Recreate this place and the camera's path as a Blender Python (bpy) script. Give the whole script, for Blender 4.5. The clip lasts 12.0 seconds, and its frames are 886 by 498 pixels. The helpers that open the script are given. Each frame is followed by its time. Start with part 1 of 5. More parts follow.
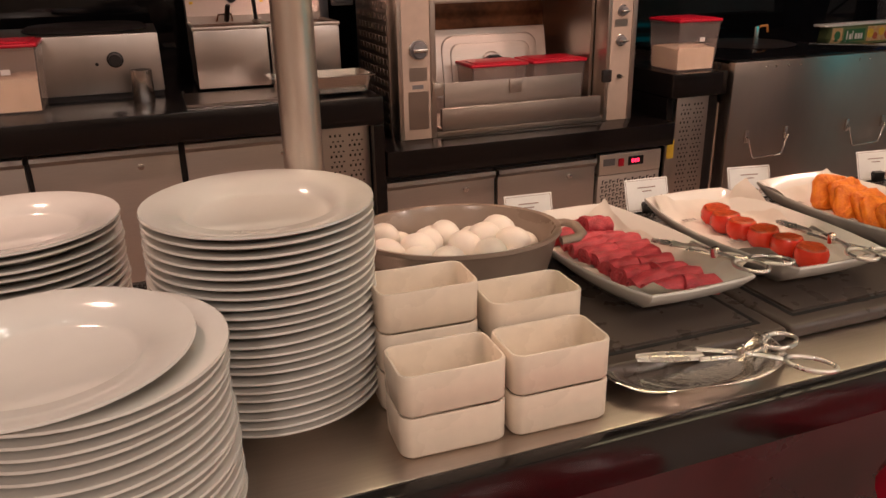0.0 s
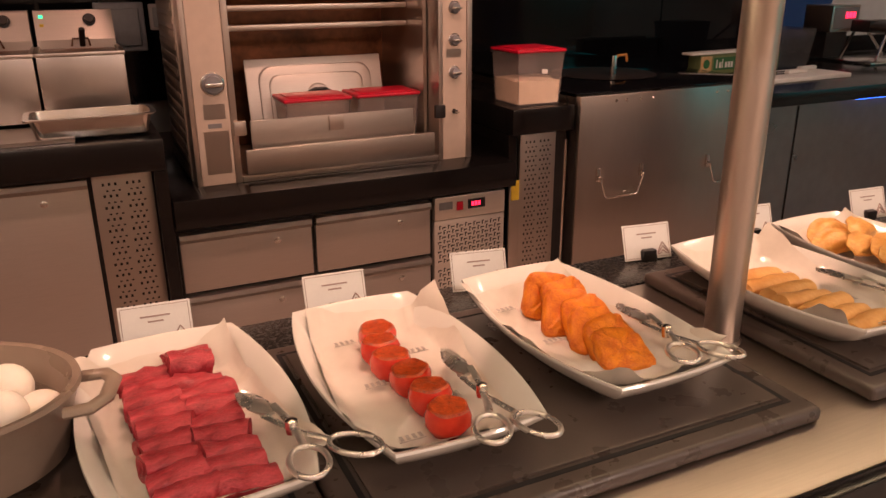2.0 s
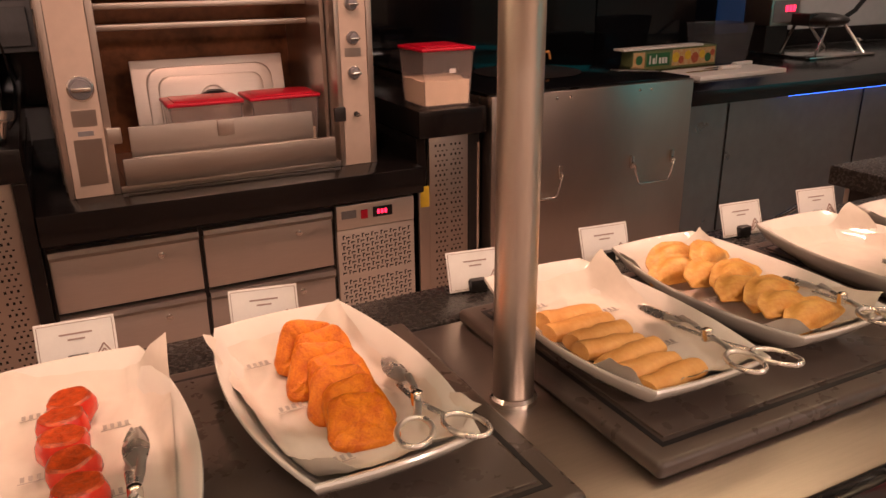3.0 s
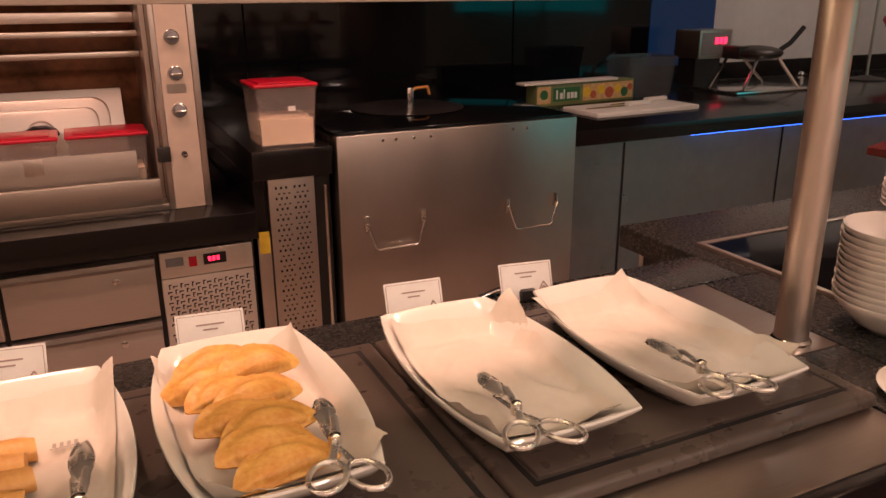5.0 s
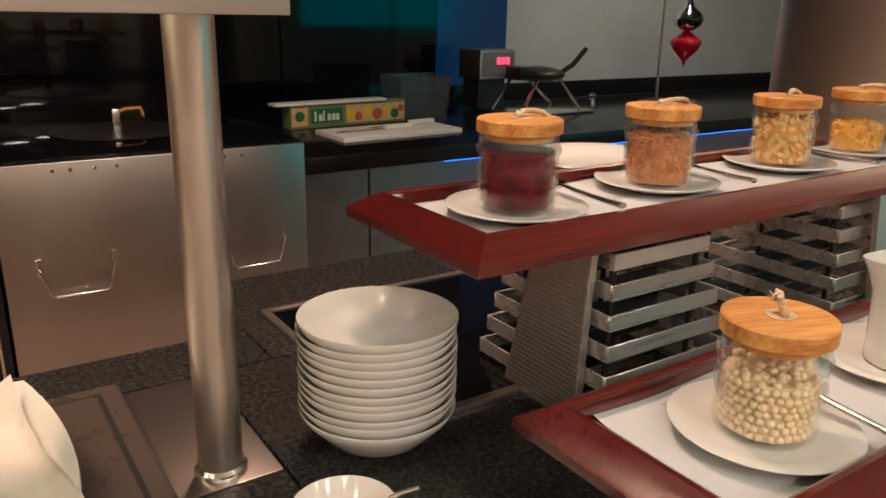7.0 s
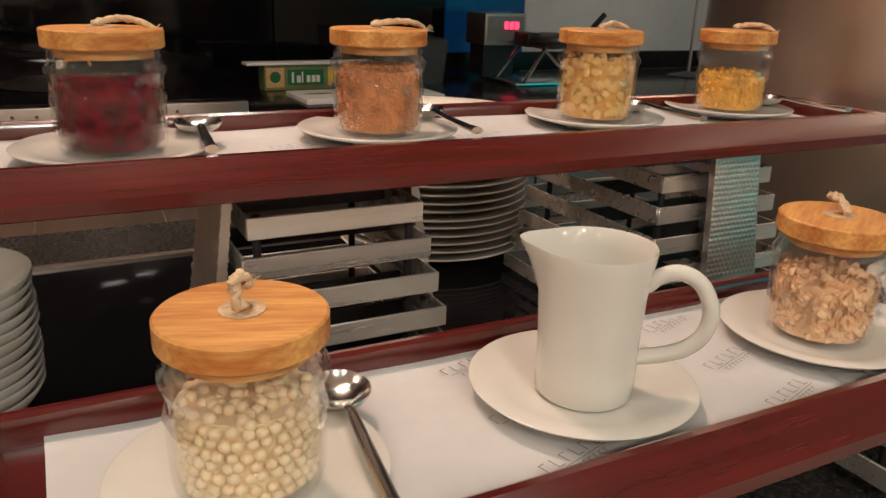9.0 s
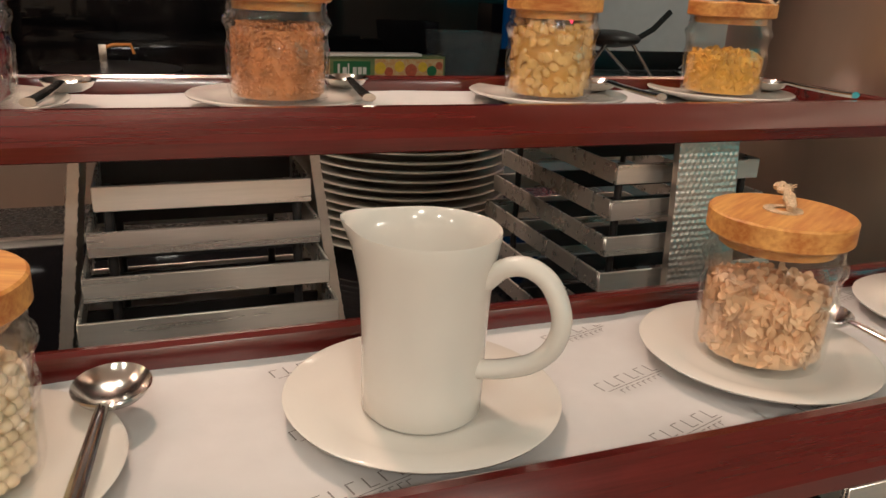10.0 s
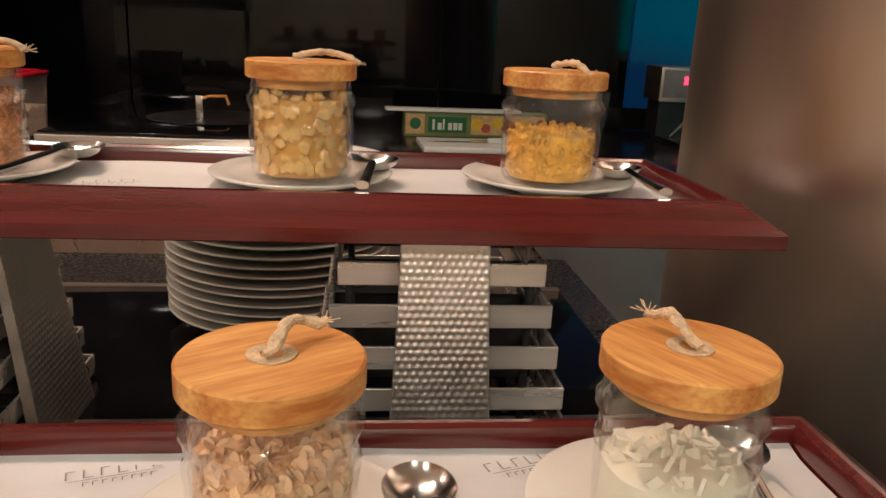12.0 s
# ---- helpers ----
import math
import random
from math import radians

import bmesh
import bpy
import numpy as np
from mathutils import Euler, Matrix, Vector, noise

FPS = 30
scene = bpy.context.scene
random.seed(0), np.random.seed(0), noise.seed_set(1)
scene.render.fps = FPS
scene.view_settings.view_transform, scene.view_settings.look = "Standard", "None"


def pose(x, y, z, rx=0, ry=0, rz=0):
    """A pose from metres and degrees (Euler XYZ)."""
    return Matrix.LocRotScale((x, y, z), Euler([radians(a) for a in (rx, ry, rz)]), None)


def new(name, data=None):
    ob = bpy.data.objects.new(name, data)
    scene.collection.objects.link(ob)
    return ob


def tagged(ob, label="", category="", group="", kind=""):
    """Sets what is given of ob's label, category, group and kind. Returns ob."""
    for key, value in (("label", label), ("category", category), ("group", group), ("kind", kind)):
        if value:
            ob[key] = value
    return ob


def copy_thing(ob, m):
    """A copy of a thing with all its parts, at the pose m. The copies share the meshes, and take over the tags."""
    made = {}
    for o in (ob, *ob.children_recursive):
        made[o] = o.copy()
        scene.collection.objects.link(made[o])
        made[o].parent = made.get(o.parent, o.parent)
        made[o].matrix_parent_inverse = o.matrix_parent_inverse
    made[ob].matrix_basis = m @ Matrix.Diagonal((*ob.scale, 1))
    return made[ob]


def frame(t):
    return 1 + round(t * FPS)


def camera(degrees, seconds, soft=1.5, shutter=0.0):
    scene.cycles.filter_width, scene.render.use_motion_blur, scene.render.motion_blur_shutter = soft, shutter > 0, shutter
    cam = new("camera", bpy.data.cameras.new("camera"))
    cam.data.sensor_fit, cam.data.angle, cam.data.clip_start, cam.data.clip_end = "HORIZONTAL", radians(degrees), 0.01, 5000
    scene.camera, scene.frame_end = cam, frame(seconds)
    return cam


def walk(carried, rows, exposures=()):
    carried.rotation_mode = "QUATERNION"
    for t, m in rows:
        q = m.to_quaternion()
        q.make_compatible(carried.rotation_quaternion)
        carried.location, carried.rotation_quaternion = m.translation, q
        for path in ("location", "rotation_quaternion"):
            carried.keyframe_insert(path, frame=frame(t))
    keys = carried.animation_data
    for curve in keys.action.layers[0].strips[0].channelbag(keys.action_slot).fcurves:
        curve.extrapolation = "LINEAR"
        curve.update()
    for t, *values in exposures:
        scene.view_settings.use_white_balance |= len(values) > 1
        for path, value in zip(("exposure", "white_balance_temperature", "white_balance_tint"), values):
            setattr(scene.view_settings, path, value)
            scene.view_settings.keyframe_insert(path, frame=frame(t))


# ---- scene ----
cam = camera(59.9, 12.0)
METRES, EYE, TILT, LEAN, TURN = 3.5, 1.379, 0.0, 0.0, -20.5
ROWS = [
    (0.0, 0.0, 0.0, 0.0, -0.39, -20.76, 1.03),
    (0.5, 0.0126, 0.0214, 0.0023, -2.87, -19.79, 0.56),
    (1.0, 0.0507, 0.0444, 0.0061, -2.83, -19.17, 0.03),
    (1.5, 0.0893, 0.066, 0.0033, -3.53, -19.29, 0.07),
    (2.0, 0.1317, 0.0988, 0.004, -4.86, -19.67, 0.3),
    (2.5, 0.1719, 0.1262, 0.002, -5.94, -19.93, 0.47),
    (3.0, 0.214, 0.14, 0.0025, -6.56, -20.03, 0.57),
    (3.5, 0.2707, 0.1462, 0.0053, -6.64, -19.83, 0.52),
    (5.5, 0.44, 0.2023, 0.0055, -3.85, -17.68, -0.02),
    (6.0, 0.4891, 0.2063, 0.0064, -3.11, -17.36, -0.42),
    (6.5, 0.5368, 0.2231, 0.0043, -7.57, -17.31, -0.72),
    (7.0, 0.5828, 0.2486, 0.0058, -13.01, -17.19, -1.07),
    (7.5, 0.6212, 0.2575, 0.0045, -14.56, -17.12, -1.16),
    (9.5, 0.7479, 0.2948, -0.0211, -2.9, -19.46, -2.26),
    (10.0, 0.7718, 0.3084, -0.0251, 0.0, -18.98, -2.56),
    (10.5, 0.8175, 0.3131, -0.0195, 3.79, -17.96, -2.87),
    (11.0, 0.8564, 0.3113, -0.0147, 7.37, -16.99, -2.82),
    (11.5, 0.8761, 0.3292, -0.0142, 11.01, -16.38, -2.87),
    (12.0, 0.8886, 0.3591, -0.0173, 14.45, -15.92, -2.68),
]
walk(cam, [(t, pose(0, 0, EYE, TILT, LEAN, TURN) @ pose(METRES * x, METRES * y, METRES * z, 90 + pitch, roll, yaw)) for t, x, y, z, yaw, pitch, roll in ROWS],
     [(0.0, -0.2, 5650, 0), (1.0, -0.03, 6200, 8), (2.5, -0.08, 6450, 13), (3.5, -0.08, 6500, 14), (6.0, -0.06, 6500, 15), (6.5, -0.02, 6350, 9), (7.0, 0.08, 5400, -12), (7.5, 0.05, 5400, -12), (9.5, -0.12, 5350, -13), (11.0, 0.0, 5350, -13), (12.0, 0.07, 5400, -12)])

# ---- world, lights and exposure ----
scene.view_settings.exposure = 0.0
world = bpy.data.worlds.new("world")
scene.world = world
world.use_nodes = True
world.node_tree.nodes["Background"].inputs[0].default_value = (0.02, 0.017, 0.015, 1)
world.node_tree.nodes["Background"].inputs[1].default_value = 0.3


def lamp(name, m, watts, colour, sx, sy=None, spread=180):
    data = bpy.data.lights.new(name, "AREA")
    data.energy, data.color, data.size = watts, colour, sx
    data.shape = "RECTANGLE" if sy else "DISK"
    if sy:
        data.size_y = sy
    data.spread = radians(spread)
    ob = new(name, data)
    ob.matrix_basis = m
    return ob


WARM = (1.0, 0.71, 0.42)
NEUTRAL = (1.0, 0.83, 0.70)
AMBER = (1.0, 0.73, 0.60)
ROSY = (1.0, 0.53, 0.38)
HOOD_W, DOWN_W, KITCHEN_W, DINING_W = 0.20, 2.0, 20.0, 42.0
# Five lamps sit at the tubes; the sixth is added to light bowls and plates.
for x in (0.38, 0.80, 1.22, 1.64, 2.05, 2.24):
    lamp("hood_lamp", pose(x, 0.86, 1.432), HOOD_W, WARM, 0.42, 0.06)
DOWNLIGHTS = [(0.33, 0.75), (-0.7, 0.3), (0.62, 0.10), (2.0, 0.05), (2.75, -0.15), (3.7, -0.5), (3.25, 1.45), (2.45, 1.35)]
# Unseen fill lamps, added on the dining side to lift fronts and reflections.
DINING_FILL = [(-1.2, -1.9), (0.9, -2.2), (2.7, -2.0), (3.2, -3.3), (5.0, -3.0)]
KITCHEN_LIGHTS = [(-0.8, 1.65), (1.3, 1.6), (2.9, 1.5)]
# An unseen lamp added only to brighten the pale wall at the right.
WALL_FILL = [(5.9, 3.05)]
for x, y in DOWNLIGHTS:
    lamp("downlight_lamp", pose(x, y, 2.85), DOWN_W, NEUTRAL, 0.12, spread=130)
for x, y in DINING_FILL:
    lamp("dining_fill", pose(x, y, 2.83), DINING_W, AMBER, 0.30)
for x, y in KITCHEN_LIGHTS:
    lamp("kitchen_lamp", pose(x, y, 2.85), KITCHEN_W, ROSY, 0.14, spread=140)
for x, y in WALL_FILL:
    lamp("wall_fill", pose(x, y, 2.85), 10.0, NEUTRAL, 0.14, spread=140)

# ---- materials ----


def mat(name, colour, rough=0.5, metal=0.0, noise_scale=0.0, vary=0.0, bump=0.0, stretch=(1, 1, 1), rough_vary=0.0,
        coat=0.0, transmission=0.0, ior=1.45, emit=None, strength=0.0, subsurface=0.0, second=None, detail=6.0, fine=0.0, alpha=1.0):
    """A principled material with colour, gloss and relief varied by noise at two scales."""
    m = bpy.data.materials.new(name)
    m.use_nodes = True
    nt = m.node_tree
    b = nt.nodes["Principled BSDF"]
    inp = b.inputs
    inp["Base Color"].default_value = (*colour, 1)
    inp["Roughness"].default_value = rough
    inp["Metallic"].default_value = metal
    inp["IOR"].default_value = ior
    inp["Coat Weight"].default_value = coat
    inp["Coat Roughness"].default_value = 0.16
    inp["Transmission Weight"].default_value = transmission
    inp["Alpha"].default_value = alpha
    if subsurface:
        inp["Subsurface Weight"].default_value = subsurface
        inp["Subsurface Radius"].default_value = (0.01, 0.006, 0.004)
    if emit:
        inp["Emission Color"].default_value = (*emit, 1)
        inp["Emission Strength"].default_value = strength
    if noise_scale:
        tc = nt.nodes.new("ShaderNodeTexCoord")
        mp = nt.nodes.new("ShaderNodeMapping")
        mp.inputs["Scale"].default_value = stretch
        nt.links.new(tc.outputs["Object"], mp.inputs[0])
        n1 = nt.nodes.new("ShaderNodeTexNoise")
        n1.inputs["Scale"].default_value = noise_scale
        n1.inputs["Detail"].default_value = detail
        nt.links.new(mp.outputs[0], n1.inputs["Vector"])
        n2 = nt.nodes.new("ShaderNodeTexNoise")
        n2.inputs["Scale"].default_value = fine or noise_scale * 6
        n2.inputs["Detail"].default_value = 3
        nt.links.new(mp.outputs[0], n2.inputs["Vector"])
        mix = nt.nodes.new("ShaderNodeMath")
        mix.operation = "MULTIPLY_ADD"
        mix.inputs[1].default_value = 0.35
        nt.links.new(n2.outputs[0], mix.inputs[0])
        sc = nt.nodes.new("ShaderNodeMath")
        sc.operation = "MULTIPLY"
        sc.inputs[1].default_value = 0.65
        nt.links.new(n1.outputs[0], sc.inputs[0])
        nt.links.new(sc.outputs[0], mix.inputs[2])
        if vary or second:
            ramp = nt.nodes.new("ShaderNodeValToRGB")
            lo = second or tuple(c * (1 - vary) for c in colour)
            hi = colour if second else tuple(min(1, c * (1 + vary)) for c in colour)
            ramp.color_ramp.elements[0].position, ramp.color_ramp.elements[1].position = 0.36, 0.64
            ramp.color_ramp.elements[0].color, ramp.color_ramp.elements[1].color = (*lo, 1), (*hi, 1)
            nt.links.new(mix.outputs[0], ramp.inputs[0])
            nt.links.new(ramp.outputs[0], inp["Base Color"])
        if rough_vary:
            mr = nt.nodes.new("ShaderNodeMapRange")
            mr.inputs["From Min"].default_value, mr.inputs["From Max"].default_value = 0.3, 0.7
            mr.inputs["To Min"].default_value, mr.inputs["To Max"].default_value = max(0.02, rough - rough_vary), rough + rough_vary
            nt.links.new(n1.outputs[0], mr.inputs["Value"])
            nt.links.new(mr.outputs[0], inp["Roughness"])
        if bump:
            bp = nt.nodes.new("ShaderNodeBump")
            bp.inputs["Strength"].default_value = bump
            bp.inputs["Distance"].default_value = 0.003
            nt.links.new(mix.outputs[0], bp.inputs["Height"])
            nt.links.new(bp.outputs[0], inp["Normal"])
    return m


STEEL = mat("brushed_steel", (0.62, 0.55, 0.49), 0.36, 1.0, 30, 0.02, 0.0, (8, 8, 0.5), 0.04)
STEEL_H = mat("brushed_steel_sheet", (0.56, 0.50, 0.45), 0.36, 1.0, 24, 0.03, 0.01, (0.5, 10, 10), 0.05)
STEEL_TOP = mat("worn_counter_steel", (0.47, 0.41, 0.36), 0.33, 1.0, 26, 0.04, 0.0, (0.5, 10, 10), 0.015)
STEEL_SMUDGED = mat("smudged_steel", (0.52, 0.47, 0.43), 0.30, 1.0, 4, 0.04, 0.0, (1, 1, 0.4), 0.03)
COLUMN_STEEL = mat("column_steel", (0.66, 0.55, 0.47), 0.33, 1.0, 4, 0.08, 0.03, (1, 1, 0.25), 0.05)
CHROME = mat("polished_steel", (0.78, 0.75, 0.71), 0.18, 1.0, 20, 0.03, 0.0, (1, 1, 1), 0.04)
HAMMERED = mat("hammered_steel", (0.62, 0.57, 0.52), 0.34, 0.9, 60, 0.05, 0.0, (1, 1, 1), 0.05)
GRANITE = mat("black_granite", (0.045, 0.042, 0.038), 0.26, 0.0, 150, 0.0, 0.03, (1, 1, 1), 0.06, fine=600, second=(0.008, 0.007, 0.007))
BLACK_TOP = mat("black_stone_slab", (0.007, 0.006, 0.006), 0.20, 0.0, 40, 0.15, 0.0, (1, 1, 1), 0.05)
SLATE = mat("dark_induction_base", (0.072, 0.055, 0.045), 0.30, 0.0, 30, 0.08, 0.01, (1, 1, 1), 0.05, fine=260)
BLACK_GLASS = mat("black_glass", (0.004, 0.004, 0.005), 0.06, 0.0, 3, 0.2, 0.0, (1, 1, 1), 0.03, ior=1.35)
PORCELAIN = mat("white_porcelain", (0.67, 0.64, 0.585), 0.10, 0.0, 8, 0.02, 0.0, (1, 1, 1), 0.04, coat=0.2)
CREAM = mat("cream_stoneware", (0.77, 0.66, 0.53), 0.28, 0.0, 14, 0.05, 0.03, (1, 1, 1), 0.06)
PAPER = mat("parchment_paper", (0.60, 0.545, 0.475), 0.62, 0.0, 10, 0.05, 0.12, (1, 1, 1))
LINER = mat("printed_liner_paper", (0.57, 0.56, 0.555), 0.60, 0.0, 9, 0.04, 0.10, (1, 1, 1))
INK = mat("grey_ink", (0.19, 0.175, 0.17), 0.7)
PALE_INK = mat("faint_ink", (0.34, 0.31, 0.28), 0.7)
CARD = mat("white_card", (0.80, 0.76, 0.72), 0.30, 0.0, 30, 0.03, 0.0)
CARD_INK = mat("pale_card_print", (0.36, 0.25, 0.22), 0.6)
MAHOGANY = mat("mahogany", (0.105, 0.010, 0.009), 0.20, 0.0, 9, 0.0, 0.0, (0.5, 12, 12), 0.03, coat=0.9, second=(0.066, 0.007, 0.006))
BAMBOO = mat("bamboo_wood", (0.74, 0.40, 0.115), 0.42, 0.0, 6, 0.0, 0.04, (1.0, 8, 8), 0.08, second=(0.40, 0.125, 0.022))


def thin_glass(name, clear, gloss, haze, edge=0.42, face=0.02, fall=3.0):
    """Thin clear glass: see-through, glossy at grazing angles, with a slight milky scatter and waves."""
    m = bpy.data.materials.new(name)
    m.use_nodes = True
    nt = m.node_tree
    nt.nodes.remove(nt.nodes["Principled BSDF"])
    see, shine, milk = nt.nodes.new("ShaderNodeBsdfTransparent"), nt.nodes.new("ShaderNodeBsdfGlossy"), nt.nodes.new("ShaderNodeBsdfDiffuse")
    see.inputs[0].default_value, shine.inputs[0].default_value, milk.inputs[0].default_value = (*clear, 1), (1, 1, 1, 1), (0.8, 0.8, 0.77, 1)
    shine.inputs["Roughness"].default_value = gloss
    tc, n, bp, fr = nt.nodes.new("ShaderNodeTexCoord"), nt.nodes.new("ShaderNodeTexNoise"), nt.nodes.new("ShaderNodeBump"), nt.nodes.new("ShaderNodeLayerWeight")
    n.inputs["Scale"].default_value = 55
    bp.inputs["Strength"].default_value, bp.inputs["Distance"].default_value = 0.45, 0.003
    power, gain = nt.nodes.new("ShaderNodeMath"), nt.nodes.new("ShaderNodeMath")
    power.operation, gain.operation = "POWER", "MULTIPLY_ADD"
    power.inputs[1].default_value, gain.inputs[1].default_value, gain.inputs[2].default_value = fall, edge, face
    fr.inputs["Blend"].default_value = 0.5
    nt.links.new(fr.outputs["Facing"], power.inputs[0])
    nt.links.new(power.outputs[0], gain.inputs[0])
    nt.links.new(tc.outputs["Object"], n.inputs["Vector"])
    nt.links.new(n.outputs[0], bp.inputs["Height"])
    nt.links.new(bp.outputs[0], fr.inputs["Normal"])
    nt.links.new(bp.outputs[0], shine.inputs["Normal"])
    a, b = nt.nodes.new("ShaderNodeMixShader"), nt.nodes.new("ShaderNodeMixShader")
    a.inputs[0].default_value = haze
    nt.links.new(see.outputs[0], a.inputs[1])
    nt.links.new(milk.outputs[0], a.inputs[2])
    nt.links.new(gain.outputs[0], b.inputs[0])
    nt.links.new(a.outputs[0], b.inputs[1])
    nt.links.new(shine.outputs[0], b.inputs[2])
    nt.links.new(b.outputs[0], nt.nodes["Material Output"].inputs[0])
    return m


GLASS = thin_glass("jar_glass", (0.955, 0.96, 0.95), 0.045, 0.006, 0.60, 0.02, 2.4)
OVEN_GLASS = mat("heat_glass", (0.75, 0.72, 0.68), 0.04, 0.0, transmission=1.0, ior=1.2)
SMOKY = thin_glass("smoky_plastic", (0.66, 0.66, 0.70), 0.14, 0.04)
TUB = mat("clear_plastic_tub", (0.80, 0.72, 0.68), 0.10, 0.0, transmission=0.92, ior=1.2)
RED_PLASTIC = mat("red_plastic", (0.56, 0.006, 0.030), 0.34, 0.0, 14, 0.12, 0.03, (1, 1, 1), 0.06)
RED_GLOSS = mat("glossy_red_plastic", (0.58, 0.005, 0.030), 0.16, 0.0, 6, 0.08, 0.0, (1, 1, 1), 0.05, coat=0.4)
FLOUR = mat("cream_flour", (0.56, 0.47, 0.35), 0.8, 0.0, 30, 0.12, 0.2)
JUTE = mat("jute_rope", (0.60, 0.44, 0.28), 0.85, 0.0, 90, 0.3, 0.4)
ENAMEL = mat("beige_enamel", (0.60, 0.50, 0.41), 0.34, 0.0, 5, 0.07, 0.02, (1, 1, 1), 0.06)
BLACK_PLASTIC = mat("black_plastic", (0.02, 0.018, 0.018), 0.38, 0.0, 30, 0.2, 0.02)
DARK = mat("dark_gap", (0.006, 0.005, 0.005), 0.7, 0.0, 20, 0.2)
GREY_PLASTIC = mat("grey_plastic", (0.22, 0.22, 0.23), 0.4, 0.0, 20, 0.1)
SOCKET_GREY = mat("socket_grey", (0.36, 0.38, 0.40), 0.36, 0.0, 20, 0.08, 0.01)
OVEN_BACK = mat("browned_oven_back", (0.14, 0.055, 0.022), 0.42, 0.5, 5, 0.5, 0.05, (1, 1, 1), 0.1)
POT = mat("taupe_enamel", (0.27, 0.205, 0.16), 0.30, 0.0, 9, 0.08, 0.03, (1, 1, 1), 0.06, coat=0.2)
EGG = mat("egg_shell", (0.80, 0.74, 0.66), 0.42, 0.0, 40, 0.03, 0.03, subsurface=0.1)
WATER = mat("pot_water", (0.62, 0.55, 0.48), 0.04, 0.0, 6, 0.03, 0.05, transmission=0.9, ior=1.33)
BACON = mat("red_cured_meat", (0.52, 0.058, 0.072), 0.40, 0.0, 60, 0.0, 0.9, (1, 3, 1), 0.1, second=(0.22, 0.010, 0.018))
TOMATO = mat("tomato_skin", (0.66, 0.045, 0.012), 0.22, 0.0, 22, 0.0, 0.06, (1, 1, 1), 0.06, second=(0.55, 0.02, 0.008), coat=0.3)
CHAR = mat("grilled_tomato_top", (0.62, 0.095, 0.018), 0.32, 0.0, 90, 0.0, 0.3, second=(0.20, 0.022, 0.006), coat=0.2)
HASH = mat("fried_potato", (0.78, 0.25, 0.006), 0.46, 0.0, 75, 0.0, 1.0, second=(0.52, 0.095, 0.002))
PASTRY = mat("fried_pastry", (0.68, 0.38, 0.125), 0.46, 0.0, 26, 0.0, 0.35, second=(0.54, 0.25, 0.06))
PASTRY_PALE = mat("golden_pastry", (0.68, 0.39, 0.10), 0.42, 0.0, 34, 0.0, 0.5, second=(0.50, 0.20, 0.032))
SOUP = mat("orange_sauce", (0.46, 0.145, 0.038), 0.24, 0.0, 60, 0.0, 0.1, second=(0.56, 0.23, 0.08))
JAM = mat("dark_red_jam", (0.19, 0.0015, 0.014), 0.12, 0.0, 70, 0.0, 0.25, second=(0.030, 0.0004, 0.004), ior=1.3, fine=190)
BEADS = mat("white_chocolate_beads", (0.84, 0.66, 0.42), 0.34, 0.0, 20, 0.05, subsurface=0.1)
GRANOLA = mat("brown_coconut_crumbs", (0.58, 0.25, 0.095), 0.8, 0.0, 60, 0.35, 0.3)
FRUIT = mat("candied_fruit", (0.72, 0.46, 0.17), 0.22, 0.0, 30, 0.2, 0.1, coat=0.4, subsurface=0.1)
FLAKES = mat("corn_flakes", (0.80, 0.44, 0.07), 0.6, 0.0, 60, 0.3, 0.2)
ALMOND = mat("almond_flakes", (0.80, 0.53, 0.31), 0.55, 0.0, 50, 0.2, 0.2)
COCONUT = mat("white_coconut", (0.82, 0.76, 0.62), 0.6, 0.0, 30, 0.06, 0.15)
DRAWER_STEEL = mat("drawer_steel", (0.58, 0.52, 0.47), 0.42, 0.85, 24, 0.04, 0.01, (0.5, 10, 10), 0.06)
TONG_STEEL = mat("dull_tong_steel", (0.78, 0.74, 0.69), 0.28, 0.85, 30, 0.04, 0.0, (1, 1, 1), 0.06)
RACK_STEEL = mat("rack_steel", (0.80, 0.75, 0.69), 0.30, 0.78, 10, 0.06, 0.0, (0.5, 8, 8), 0.07)
SILVER = mat("silver_plate", (0.93, 0.90, 0.85), 0.13, 1.0, 22, 0.03, 0.55, (1, 1, 1), 0.06)
SYRUP = mat("amber_fruit_syrup", (0.64, 0.36, 0.10), 0.2, 0.0, 30, 0.12, 0.05, coat=0.3)
WALL_WHITE = mat("pale_wall", (0.60, 0.57, 0.56), 0.55, 0.0, 3, 0.06, 0.03)
ROOM_WALL = mat("brown_wall", (0.60, 0.50, 0.41), 0.6, 0.0, 2, 0.2, 0.03)
CEILING = mat("ceiling_paint", (0.70, 0.62, 0.55), 0.7, 0.0, 2, 0.08, 0.02)
DARK_CEILING = mat("dark_unseen_ceiling", (0.06, 0.055, 0.052), 0.6, 0.0, 3, 0.15, 0.02)
FLOOR = mat("warm_floor_tile", (0.32, 0.255, 0.21), 0.35, 0.0, 5, 0.3, 0.03, (1, 1, 1), 0.1)
# The red glow on the dark counter front is put into this colour.
RED_GLOW_FRONT = mat("dark_front_red_glow", (0.055, 0.005, 0.008), 0.26, 0.0, 4, 0.2, 0.02, (1, 1, 1), 0.08)
# Emission stands in for the blue light that falls on this wall panel.
BLUE_GLOW = mat("blue_glow_panel", (0.01, 0.01, 0.03), 0.15, emit=(0.012, 0.085, 0.24), strength=0.14)
BLUE_STRIP = mat("blue_led_strip", (0.05, 0.05, 0.2), 0.4, emit=(0.03, 0.14, 1.0), strength=6.0)
